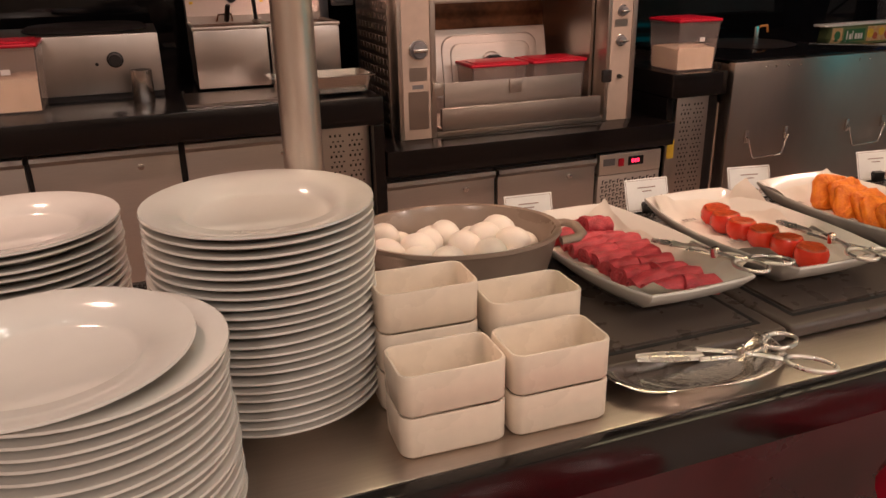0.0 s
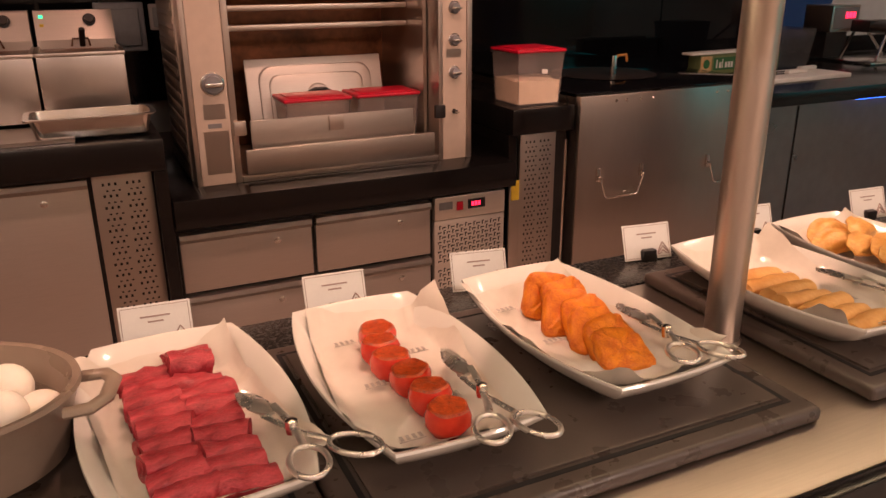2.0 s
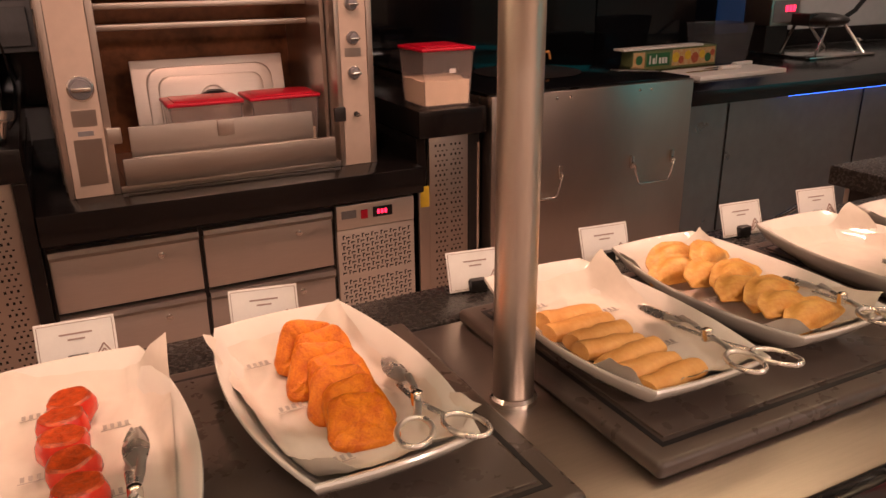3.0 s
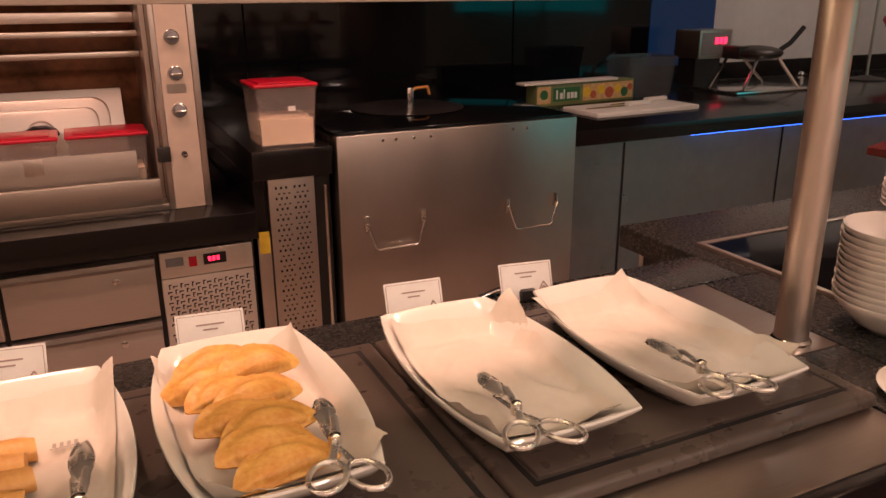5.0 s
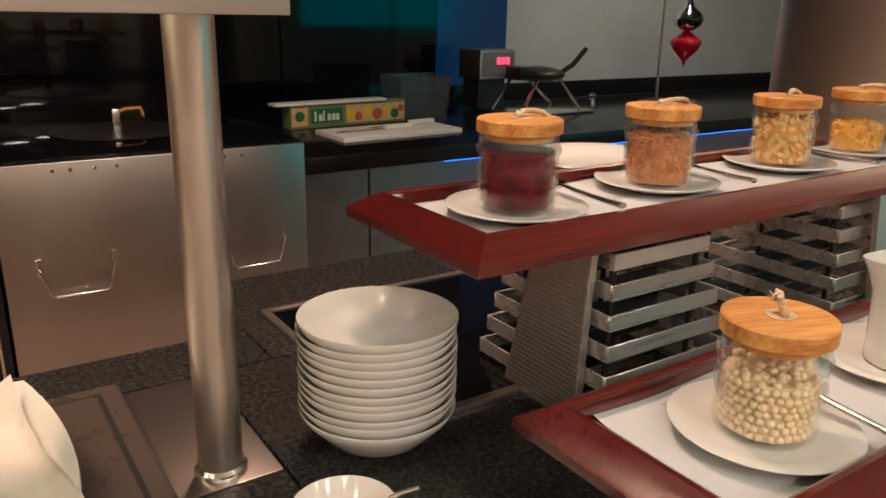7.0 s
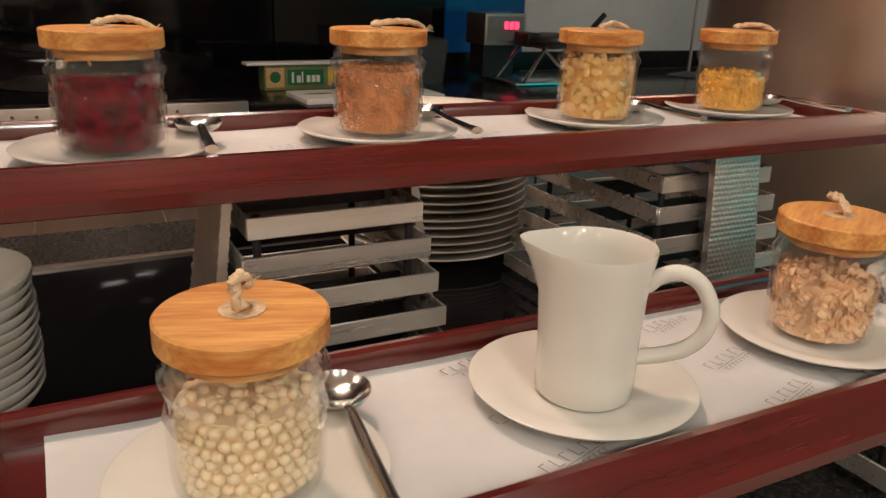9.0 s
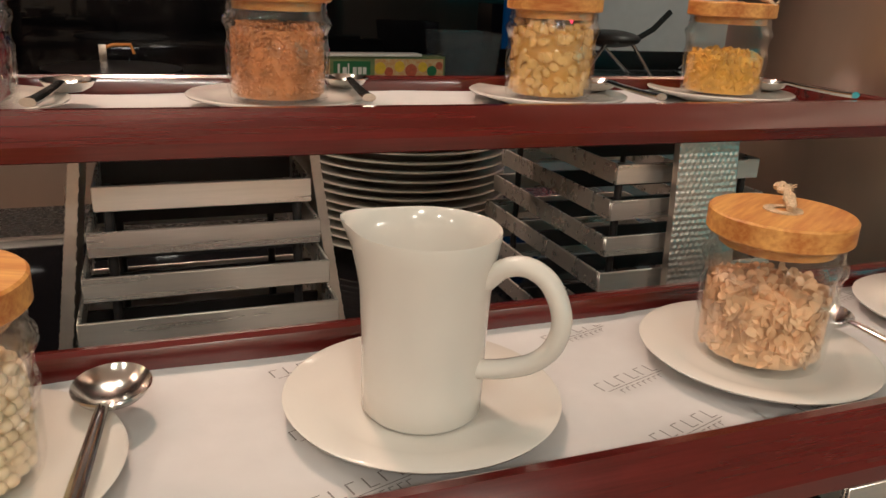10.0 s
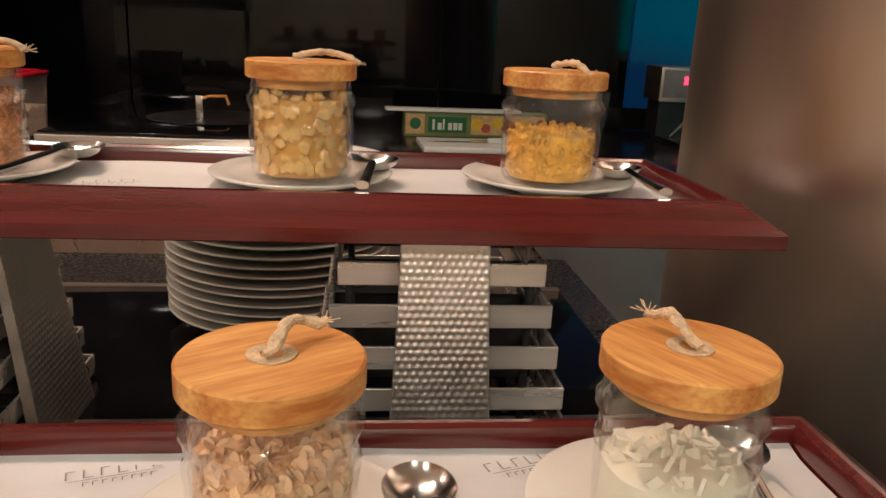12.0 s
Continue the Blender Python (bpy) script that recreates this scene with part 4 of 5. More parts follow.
plate_stack(0.150, 1.10, CT, 0.075, 9, 0.0125, 0.0012, "small white porcelain bowl in a stack behind the post", "stack of small bowls", "small_bowl", [(r * 0.82, z) for r, z in BOWL], 40)
plate_stack(3.253, 1.121, CT + 0.0085, 0.150, 17, 0.0122, 0.0012, "large white porcelain plate in a stack behind the shelves", "stack of large plates")


def saucer(x, y, z, r=0.08, label="plain white porcelain saucer under a jar"):
    prof = [(0.0, 0.002), (r * 0.50, 0.002), (r * 0.53, 0.0), (r * 0.60, 0.0), (r * 0.75, 0.005), (r * 0.99, 0.0105), (r, 0.012), (r * 0.98, 0.013), (r * 0.72, 0.0075), (r * 0.55, 0.005), (0.0, 0.005)]
    return solid("saucer", lathe(prof, 56, caps=(False, False)), PORCELAIN, label, "saucer", pose(x, y, z), "", 50)


# cup of sauce
saucer(2.462, 0.630, CT, 0.080, "white porcelain saucer under a sauce cup")
t = thing("sauce_cup", "small white bowl-shaped cup with orange sauce", "cup", pose(2.472, 0.634, CT + 0.0052) @ Matrix.Diagonal((0.87, 0.87, 0.93, 1)))
part("cup", lathe([(0.0, 0.003), (0.020, 0.003), (0.021, 0), (0.026, 0), (0.036, 0.009), (0.049, 0.030), (0.0560, 0.053), (0.0555, 0.055), (0.0535, 0.053), (0.046, 0.032), (0.028, 0.012), (0.0, 0.010)], 48, caps=(False, False)), PORCELAIN, t)
part("sauce", lathe([(0.0, 0.0335), (0.034, 0.033), (0.0450, 0.0315)], 32, caps=(False, False)), SOUP, t, "orange creamy sauce")
part("spoon_handle", add_tube(bmesh.new(), [(0.02, -0.01, 0.034), (0.050, -0.012, 0.056), (0.078, -0.020, 0.060)], 0.0022, 8), CHROME, t)


def bento(x, y, z, rz, deep, label):
    w, d, h = 0.112, 0.070, 0.046
    def rr(s, zz, r):
        a, b = w / 2 - s, d / 2 - s
        pts = []
        for cx, cy, q in ((a - r, b - r, 0), (-a + r, b - r, 90), (-a + r, -b + r, 180), (a - r, -b + r, 270)):
            pts += [(p[0], p[1], zz) for p in arc(cx, cy, 0, r, q, q + 90, 6)]
        return pts
    rings = [rr(0.004, 0, 0.010), rr(0.0005, 0.004, 0.013), rr(0, h - 0.002, 0.014), rr(0.001, h, 0.013), rr(0.003, h, 0.012), rr(0.0042, h - 0.002, 0.011), rr(0.0055, 0.008, 0.010), rr(0.010, 0.005, 0.008)]
    return solid("serving_box", add_rings(bmesh.new(), rings, True, (True, True)), CREAM, label, "box", pose(x, y, z, 0, 0, rz), "stacked serving boxes", 50)


lab = "cream rectangular stoneware box in a stack of two"
for x, y, n, rz, z0 in ((0.236, 0.634, 2, -2, 0), (0.352, 0.630, 2, -1.5, 0), (0.244, 0.722, 3, -3, 0), (0.362, 0.706, 2, -1, 0.0222)):
    for i in range(n):
        bento(x, y, ZS + z0 + i * 0.0465, rz + i * 0.6, True, lab)

# cocotte of boiled eggs
t = thing("egg_pot", "oval taupe enamelled casserole of boiled eggs in water", "pot", pose(0.372, 0.940, PLATE_Z + 0.0005, 0, 0, -14))
part("bowl", lathe([(0.0, 0.0), (0.105, 0.0), (0.118, 0.008), (0.134, 0.075), (0.139, 0.080), (0.138, 0.085), (0.131, 0.084), (0.126, 0.075), (0.110, 0.012), (0.0, 0.008)], 64, sx=1.06, sy=0.80, caps=(False, False)), POT, t)
for s in (-1, 1):
    part("handle", add_tube(bmesh.new(), [(s * 0.140, -0.036, 0.070), (s * 0.163, -0.034, 0.072), (s * 0.174, -0.018, 0.073), (s * 0.174, 0.018, 0.073), (s * 0.163, 0.034, 0.072), (s * 0.140, 0.036, 0.070)], 0.008, 10, 0.7), POT, t)
w = part("water", lathe([(0.0, 0.050), (0.1215, 0.050)], 48, sx=1.06, sy=0.80, caps=(False, False)), WATER, t)
w.visible_shadow = False
rng = random.Random(4)
EGGS = [(-0.095, 0.00, 0), (-0.075, 0.045, 0), (-0.068, -0.040, 0), (-0.040, 0.005, 1), (-0.030, 0.062, 0), (-0.030, -0.055, 0), (-0.012, 0.030, 1), (0.010, -0.018, 1), (0.000, -0.066, 0),
        (0.028, 0.055, 0), (0.040, 0.015, 1), (0.040, -0.050, 1), (0.068, 0.045, 1), (0.078, -0.010, 1), (0.100, 0.018, 0), (-0.055, -0.015, 1), (0.075, -0.045, 0), (0.005, 0.005, 0), (-0.098, -0.032, 1), (-0.060, -0.066, 1), (-0.100, 0.036, 1), (-0.020, -0.072, 1)]
for x, y, up in EGGS:
    q = Euler((rng.uniform(-0.5, 0.5), rng.uniform(-0.5, 0.5), rng.uniform(0, 6.28))).to_matrix()
    bm = bmesh.new()
    add_ball(bm, (0, 0, 0), 0.0265, 0.0215, 0.0215, q, 20, 12)
    solid("egg", bm, EGG, "whole white boiled egg in the casserole", "egg", t.matrix_basis @ pose(x, y, 0.044 + up * 0.019), "boiled eggs")

# ---- platters, paper, tongs, cards ----
HL, HW, BOW = 0.172, 0.080, 0.026


def outline(n=14):
    pts = []
    for i in range(n):
        v = -1 + 2 * i / n
        pts.append((HW + BOW * (1 - v * v), v * HL))
    for i in range(n // 2):
        u = 1 - 2 * i / (n // 2)
        pts.append((u * HW, HL + 0.006 * (1 - u * u)))
    for i in range(n):
        v = 1 - 2 * i / n
        pts.append((-HW - BOW * (1 - v * v), v * HL))
    for i in range(n // 2):
        u = -1 + 2 * i / (n // 2)
        pts.append((u * HW, -HL - 0.006 * (1 - u * u)))
    return pts


def dish_height(x, y):
    s = max(abs(x) / (HW + BOW * max(0.0, 1 - (y / HL) ** 2)), abs(y) / HL)
    return 0.012 if s < 0.70 else 0.012 + (min(s, 1.0) - 0.70) / 0.30 * 0.030


def platter(x, y, rz, label):
    o = outline()
    rings = []
    for s, z in ((0.60, 0.0), (0.64, 0.0), (0.90, 0.026), (0.995, 0.040), (1.0, 0.0425), (0.992, 0.0445), (0.965, 0.0435), (0.85, 0.0275), (0.70, 0.011), (0.60, 0.009), (0.30, 0.009)):
        lift = 0.004 if s > 0.9 else 0.0
        rings.append([(px * s, py * s, z + lift * (py / HL) ** 2) for px, py in o])
    return solid("platter", add_rings(bmesh.new(), rings, True, (True, True)), PORCELAIN, label, "platter", pose(x, y, PLATE_Z + 0.0005, 0, 0, rz), "white serving platters", 50)


def parchment(x, y, rz, w, l, seed, fold):
    """A crumpled sheet of paper that lies in a platter."""
    t = thing("parchment_sheet", "crumpled printed parchment sheet lining a platter", "paper", pose(x, y, PLATE_Z + 0.0005, 0, 0, rz), "parchment sheets")
    bm = bmesh.new()
    nx, ny = 34, 60
    grid = []
    for j in range(ny + 1):
        row = []
        for i in range(nx + 1):
            px, py = (i / nx - 0.5) * w, (j / ny - 0.5) * l
            a = radians(fold)
            qx, qy = px * math.cos(a) - py * math.sin(a), px * math.sin(a) + py * math.cos(a)
            z = dish_height(qx, qy) + 0.0025
            z += 0.010 * max(0.0, 0.55 - abs(noise.noise(Vector((px * 11 + seed, py * 9, seed)))) * 2.6) + 0.0035 * abs(noise.noise(Vector((px * 38, py * 26 + seed, 2.0))))
            e = max(abs(px) / w, abs(py) / l) * 2
            c = max(0.0, abs(px) / w * 2 + abs(py) / l * 2 - 1.55)
            z += 0.05 * c * (1 if (px > 0) == (py > 0) else 0.3) + 0.004 * max(0, e - 0.85) / 0.15 * (0.5 + noise.noise(Vector((px * 30, py * 30, seed + 5))))
            row.append(bm.verts.new((qx, qy, z)))
        grid.append(row)
    for j in range(ny):
        for i in range(nx):
            bm.faces.new((grid[j][i], grid[j][i + 1], grid[j + 1][i + 1], grid[j + 1][i]))
    part("sheet", bm, PAPER, t, smooth=70)
    r = random.Random(seed)
    for k in range(5):
        px, py = (0.20 if k % 2 else -0.24) * w + r.uniform(-0.01, 0.01), (k / 4 - 0.5) * l * 0.72
        bm = bmesh.new()
        for q in range(4):
            u = px + (q - 1.5) * 0.0068
            z = dish_height(u, py) + 0.0095
            add_box(bm, (u - 0.0018, py - 0.004, z), (u + 0.0018, py + 0.004, z + 0.0004))
        add_box(bm, (px - 0.014, py - 0.0068, dish_height(px, py) + 0.0095), (px + 0.014, py - 0.0058, dish_height(px, py) + 0.0099))
        if x < 1.85 and max(abs(px) / w, abs(py) / l) < 0.42:
            part("print_mark", bm, PALE_INK, t)
    return t


def tongs(x, y, z, head, ang, spread, label="scissor-handled steel serving tongs resting on a platter", tilt=3, grip=1.0):
    """Scissor tongs: the pivot at x, y, the closed head towards ang."""
    t = thing("serving_tongs", label, "tongs", pose(x, y, z, 0, -tilt, ang), "serving tongs")
    sp = math.tan(radians(spread))
    for s in (-1, 1):
        bm = bmesh.new()
        dz = 0.0022 * s
        add_tube(bm, smooth_path([(-0.042 * grip, s * 0.044 * grip * sp, dz), (-0.022 * grip, s * 0.020 * grip * sp, dz), (0, 0, dz), (0.022, -0.004 * s, dz + 0.001), (head * 0.42, -0.006 * s, dz * 1.6 + 0.002)], 4), 0.0040, 8, 0.5)
        cx, cy = -0.068 * grip, s * 0.078 * grip * sp
        a = math.atan2(cy, cx)
        add_tube(bm, [(cx + 0.027 * math.cos(q) * math.cos(a) - 0.0165 * math.sin(q) * math.sin(a), cy + 0.027 * math.cos(q) * math.sin(a) + 0.0165 * math.sin(q) * math.cos(a), dz) for q in [k * math.pi / 11 for k in range(22)]], 0.0028, 8, closed=True)
        n = 12
        rings = []
        for k in range(n + 1):
            u = k / n
            hw = 0.0026 + 0.0092 * math.sin(math.pi * min(1.0, u * 0.92 + 0.05)) ** 0.8
            xx = head * (0.36 + 0.64 * u)
            zz = dz * 0.5 + s * (0.0008 + 0.0022 * math.sin(math.pi * u))
            rings.append([(xx, hw * f, zz - s * 0.0045 * f * f + e) for f, e in ((-1, 0), (-0.5, 0), (0, 0), (0.5, 0), (1, 0), (0.5, -0.0012 * s), (0, -0.0012 * s), (-0.5, -0.0012 * s))])
        add_rings(bm, rings, True, (True, True))
        part("arm", bm, TONG_STEEL, t, smooth=50)
    part("pivot", lathe([(0.006, -0.006), (0.0065, 0.0), (0.006, 0.007), (0.003, 0.009)], 16), CHROME, t)
    return t


def menu_card(x, y, rz):
    t = thing("menu_card", "small white menu card with pale print in a black holder", "menu card", pose(x, y, CT, 0, 0, rz), "menu cards")
    part("holder", box((-0.013, -0.010, 0), (0.013, 0.014, 0.020), 0.003), BLACK_PLASTIC, t, "black plastic card holder")
    c = part("card", box((-0.046, -0.0006, -0.002), (0.046, 0.0006, 0.060), 0.0004, 1), CARD, t)
    c.matrix_basis = pose(0, -0.004, 0.004, -20, 0, 0)
    part("notch", box((-0.015, -0.0045, -0.003), (0.015, -0.0008, 0.014), 0.001), BLACK_PLASTIC, c, "black clip")
    bm = bmesh.new()
    for zz, hw in ((0.042, 0.019), (0.035, 0.010)):
        add_box(bm, (-hw, -0.0011, zz), (hw, -0.00065, zz + 0.0022))
    for f in (-0.0435, 0.0425):
        add_box(bm, (f, -0.0010, 0.001), (f + 0.0008, -0.00065, 0.057))
    for f in (0.001, 0.0565):
        add_box(bm, (-0.0425, -0.0010, f), (0.0425, -0.00065, f + 0.0007))
    part("print", bm, CARD_INK, c)
    bm = bmesh.new()
    for k in range(3):
        for e in (-1, 1):
            add_tube(bm, [(0.030, -0.0009, 0.026 - k * 0.007), (0.030 + e * 0.005, -0.0009, 0.0185 - k * 0.007 + 0.001 * k), (0.030 + e * 0.011, -0.0009, 0.008 - k * 0.0015)], 0.0011, 6)
    part("emblem", bm, CARD_INK, c)


PLATTERS = [(0.609, 0.880, 1.5), (0.840, 0.878, 0.5), (1.088, 0.886, 2.0), (1.442, 0.868, 0.0), (1.672, 0.882, 0.0), (1.949, 0.858, 0.0), (2.180, 0.846, -0.5)]
DESCR = ["long white porcelain platter with rolled red meat", "long white porcelain platter with grilled tomatoes", "long white porcelain platter with hash browns", "long white porcelain platter with spring rolls",
         "long white porcelain platter with half-moon pastries", "long white porcelain platter, empty but for parchment", "long white porcelain platter, empty but for parchment and tongs"]
for i, (x, y, rz) in enumerate(PLATTERS):
    platter(x, y, rz, DESCR[i])
    parchment(x, y, rz, 0.172, 0.300 if i != 1 else 0.312, 3.0 + i * 7.3, (6, -8, 5, -4, 3, -6, 7)[i])
for x, y, rz in ((0.604, 1.166, -4), (0.854, 1.168, -4), (1.088, 1.160, -10), (1.415, 1.152, -8), (1.666, 1.155, -6), (1.969, 1.142, -5), (2.168, 1.140, -8)):
    menu_card(x, y, rz)
TONGS = [(0.689, 0.804, 0.984, 0.104, 107, 20, 1.0), (0.883, 0.791, 0.980, 0.118, 84, 16, 1.2), (1.148, 0.820, 0.978, 0.108, 84, 21, 0.98), (1.496, 0.784, 0.981, 0.118, 88, 16, 1.15), (1.720, 0.780, 0.981, 0.100, 82, 15, 1.0),
         (1.910, 0.761, 0.978, 0.100, 84, 21, 0.86), (2.148, 0.748, 0.978, 0.102, 86, 24, 0.78)]
for x, y, z, h, a, s, g in TONGS:
    tongs(x, y - 0.020, z + 0.012, h, a, s * 0.86, tilt=-5, grip=g)


def rest(i, dx, dy, dz=0.0):
    x, y, _ = PLATTERS[i]
    return pose(x + dx, y + dy, PLATE_Z + 0.016 + dz)


# rolled meat
rng = random.Random(11)
first = None
for j in range(10):
    for i in range(1 if j == 0 else 2):
        dx = (-0.029 if i == 0 and j else 0.022) + (j - 4) * 0.0016 + rng.uniform(-0.003, 0.003)
        dy = 0.138 - j * 0.0285 + rng.uniform(-0.003, 0.003) - i * 0.008
        q = rng.uniform(-11, 11)
        bm = bmesh.new()
        L, R = 0.0265 + rng.uniform(-0.003, 0.002), 0.0160 + rng.uniform(-0.0015, 0.0015)
        pts = [(-L + 2 * L * q / 10, 0.0012 * math.sin(q + j), 0) for q in range(11)]
        add_tube(bm, pts, R, 18, 0.82)
        for e in (-1, 1):
            add_tube(bm, [(e * (L + 0.0003), R * 0.62 * math.cos(a) * (1 - a / 14), R * 0.55 * math.sin(a) * (1 - a / 14)) for a in [k * 0.5 for k in range(20)]], 0.0016, 5)
        for v in bm.verts:
            v.co += Vector((0, 1, 0)) * 0.0026 * noise.noise(v.co * 75 + Vector((j * 1.7, i * 2.3, 0))) + Vector((0.3, 0, 1)) * 0.0028 * noise.noise(v.co * 85 + Vector((i * 1.9, j * 2.1, 4)))
        solid("meat_roll", bm, BACON, "rolled slice of red cured meat on parchment", "meat roll", rest(0, dx, dy, 0.011 + (0.013 if j == 1 and i == 1 else 0)) @ pose(0, 0, 0, 0, rng.uniform(-8, 8), q), "rolled red meat", 60)

# grilled tomatoes
for k, (x, y) in enumerate(((0.844, 0.968), (0.834, 0.932), (0.832, 0.895), (0.841, 0.854), (0.842, 0.809), (0.842, 0.766))):
    t = thing("grilled_tomato", "halved grilled red tomato with a charred top", "tomato", pose(x, y, PLATE_Z + 0.0145, (3, -4, 2, -3, 4, 0)[k], (-4, 3, 2, 5, -2, 3)[k], k * 50), "grilled tomatoes")
    part("skin", lathe([(0.010, 0.0), (0.017, 0.003), (0.0235, 0.014), (0.0235, 0.024), (0.0205, 0.0315)], 28, wobble=lambda a, z: 0.0008 * math.sin(5 * a + z * 90), caps=(True, False)), TOMATO, t)
    part("cut_face", lathe([(0.0205, 0.0315), (0.018, 0.0335), (0.010, 0.0320), (0.0, 0.0335)], 28, wobble=lambda a, z: 0.0010 * math.sin(5 * a + z * 300), caps=(False, False)), CHAR, t, "charred cut face")

# hash browns, leaning on one another
for k in range(7):
    bm = bmesh.new()
    ring = []
    for i in range(56):
        a = 2 * math.pi * i / 56
        c, q = math.cos(a), math.sin(a)
        px, py = math.copysign(abs(c) ** 0.42, c), math.copysign(abs(q) ** 0.42, q)
        ring.append((px * (0.0375 - 0.0090 * (py + 1) / 2), py * 0.0330))
    rings = [[(px * f, py * f, z) for px, py in ring] for f, z in ((0.10, -0.0095), (0.6, -0.0098), (0.84, -0.0092), (0.98, -0.005), (1.0, 0.0), (0.99, 0.005), (0.93, 0.008), (0.84, 0.0092), (0.74, 0.0096), (0.64, 0.0098), (0.54, 0.0098), (0.44, 0.0098), (0.34, 0.0098), (0.24, 0.0098), (0.14, 0.0098), (0.06, 0.0098))]
    add_rings(bm, rings, True, (True, True))
    for v in bm.verts:
        p = v.co.copy()
        v.co *= 1 + 0.08 * noise.noise(p * 60 + Vector((k * 3.0, 0, 0)))
        v.co.z += 0.0022 * noise.noise(p * 110 + Vector((0, k * 2.0, 0))) + 0.0026 * noise.noise(p * 300 + Vector((k, 0, 0)))
    solid("hash_brown", bm, HASH, "golden orange hash brown patty leaning on the next", "hash brown",
          pose((1.088, 1.100, 1.086, 1.100, 1.092, 1.098, 1.094)[k], 0.968 - 0.0255 * k, PLATE_Z + 0.040 - 0.0022 * k, (60, 54, 50, 44, 40, 32, 22)[k], (8, -6, 5, -8, 6, -5, 3)[k], (-18, -4, -16, -2, -12, 0, -10)[k]), "row of hash browns", 60)

# spring rolls
for k in range(7):
    bm = bmesh.new()
    n = 12
    pts = [(-0.042 + 0.084 * i / n, 0.0015 * math.sin(i), 0) for i in range(n + 1)]
    add_tube(bm, pts, 0.0160, 16, 0.78, taper=lambda u: 0.90 + 0.10 * math.sin(math.pi * min(1, max(0, u))) ** 0.4)
    for v in bm.verts:
        v.co += Vector((0, 0.6, 0.8)) * 0.0018 * noise.noise(v.co * 70 + Vector((k * 5.0, 0, 0)))
    solid("spring_roll", bm, PASTRY, "golden fried spring roll lying on parchment", "spring roll",
          pose((1.414, 1.408, 1.414, 1.408, 1.414, 1.410, 1.420)[k], 0.914 - k * 0.0297, PLATE_Z + 0.030, 0, (4, -3, 2, 4, -2, 3, 0)[k], (3, -5, 6, -2, 7, 4, 9)[k]), "row of spring rolls", 60)

# half-moon pastries
for k, (x, y, dz, q) in enumerate(((1.645, 0.972, 0.010, 5), (1.690, 0.945, 0.018, 20), (1.628, 0.940, 0.004, -8), (1.650, 0.905, 0.008, 10), (1.672, 0.878, 0.012, 12), (1.652, 0.848, 0.008, 4), (1.672, 0.818, 0.010, 10), (1.662, 0.785, 0.008, 3), (1.672, 0.752, 0.004, 6))):
    bm = bmesh.new()
    rings = []
    for s, z in ((0.15, -0.009), (0.66, -0.006), (0.80, -0.002), (1.14, -0.001), (1.14, 0.0012), (0.88, 0.0024), (0.80, 0.0066), (0.60, 0.0104), (0.30, 0.0122), (0.05, 0.0125)):
        rings.append([(0.046 * s * math.cos(a), 0.036 * s * (math.sin(a) if a <= math.pi else 0.16 * math.sin(a)) + 0.008 * (1 - s), z + (0.0016 * math.sin(9 * a) if s > 1 and a < math.pi else 0)) for a in [i * 2 * math.pi / 36 for i in range(36)]])
    add_rings(bm, rings, True, (True, True))
    for v in bm.verts:
        v.co.z += 0.0016 * noise.noise(v.co * 60 + Vector((k * 4.0, 0, 0)))
    solid("half_moon_pastry", bm, PASTRY_PALE, "golden half-moon pastry overlapping the next one", "pastry",
          pose(x, y, PLATE_Z + 0.030 + dz * 0.8, 38 - k * 1.8, 6 if k % 2 else -4, q), "row of half-moon pastries", 60)

# silver dish with tongs
o = [(math.cos(2 * math.pi * i / 64), math.sin(2 * math.pi * i / 64)) for i in range(64)]
rings = []
for s, z in ((0.66, 0.0), (0.70, 0.0), (0.80, 0.010), (0.88, 0.0145), (0.99, 0.0165), (1.0, 0.018), (0.985, 0.0188), (0.88, 0.0163), (0.79, 0.0115), (0.70, 0.0025), (0.62, 0.0020), (0.57, 0.0034), (0.52, 0.0022), (0.20, 0.0018)):
    rings.append([(math.copysign(abs(c) ** 0.8, c) * 0.118 * s, math.copysign(abs(q) ** 0.85, q) * 0.066 * s, z + 0.0015 * math.sin(6 * math.atan2(q, c)) * (s > 0.95)) for c, q in o])
solid("silver_dish", add_rings(bmesh.new(), rings, True, (True, True)), SILVER, "oval polished silver dish at the counter edge", "dish", pose(0.548, 0.642, ZS, 0, 0, -3), "", 50)
tongs(0.593, 0.615, ZS + 0.026, 0.125, 167, 23, "scissor-handled steel tongs in a silver dish", 3)
# loose steel handle behind the last cards
solid("steel_spatula", add_tube(bmesh.new(), [(0, 0, 0), (0.06, 0.01, 0.004), (0.12, 0.03, 0.006)], 0.006, 8, 0.4), CHROME, "flat steel spatula handle behind a card", "spatula", pose(2.10, 1.175, CT + 0.006, 0, 0, 4))

# red glossy stools in front of the counter
for x, y in ((0.40, 0.42), (0.86, 0.43), (1.97, 0.43)):
    t = thing("round_stool", "glossy red round plastic stool before the counter", "stool", pose(x, y, 0), "red stools")
    part("seat", lathe([(0.0, 0.735), (0.12, 0.735), (0.140, 0.742), (0.150, 0.768), (0.140, 0.792), (0.11, 0.802), (0.0, 0.805)], 40, caps=(False, False)), RED_GLOSS, t)
    part("stem", lathe([(0.15, 0), (0.15, 0.012), (0.03, 0.03), (0.025, 0.735)], 24), CHROME, t)

# ---- two-tier shelves with jars ----


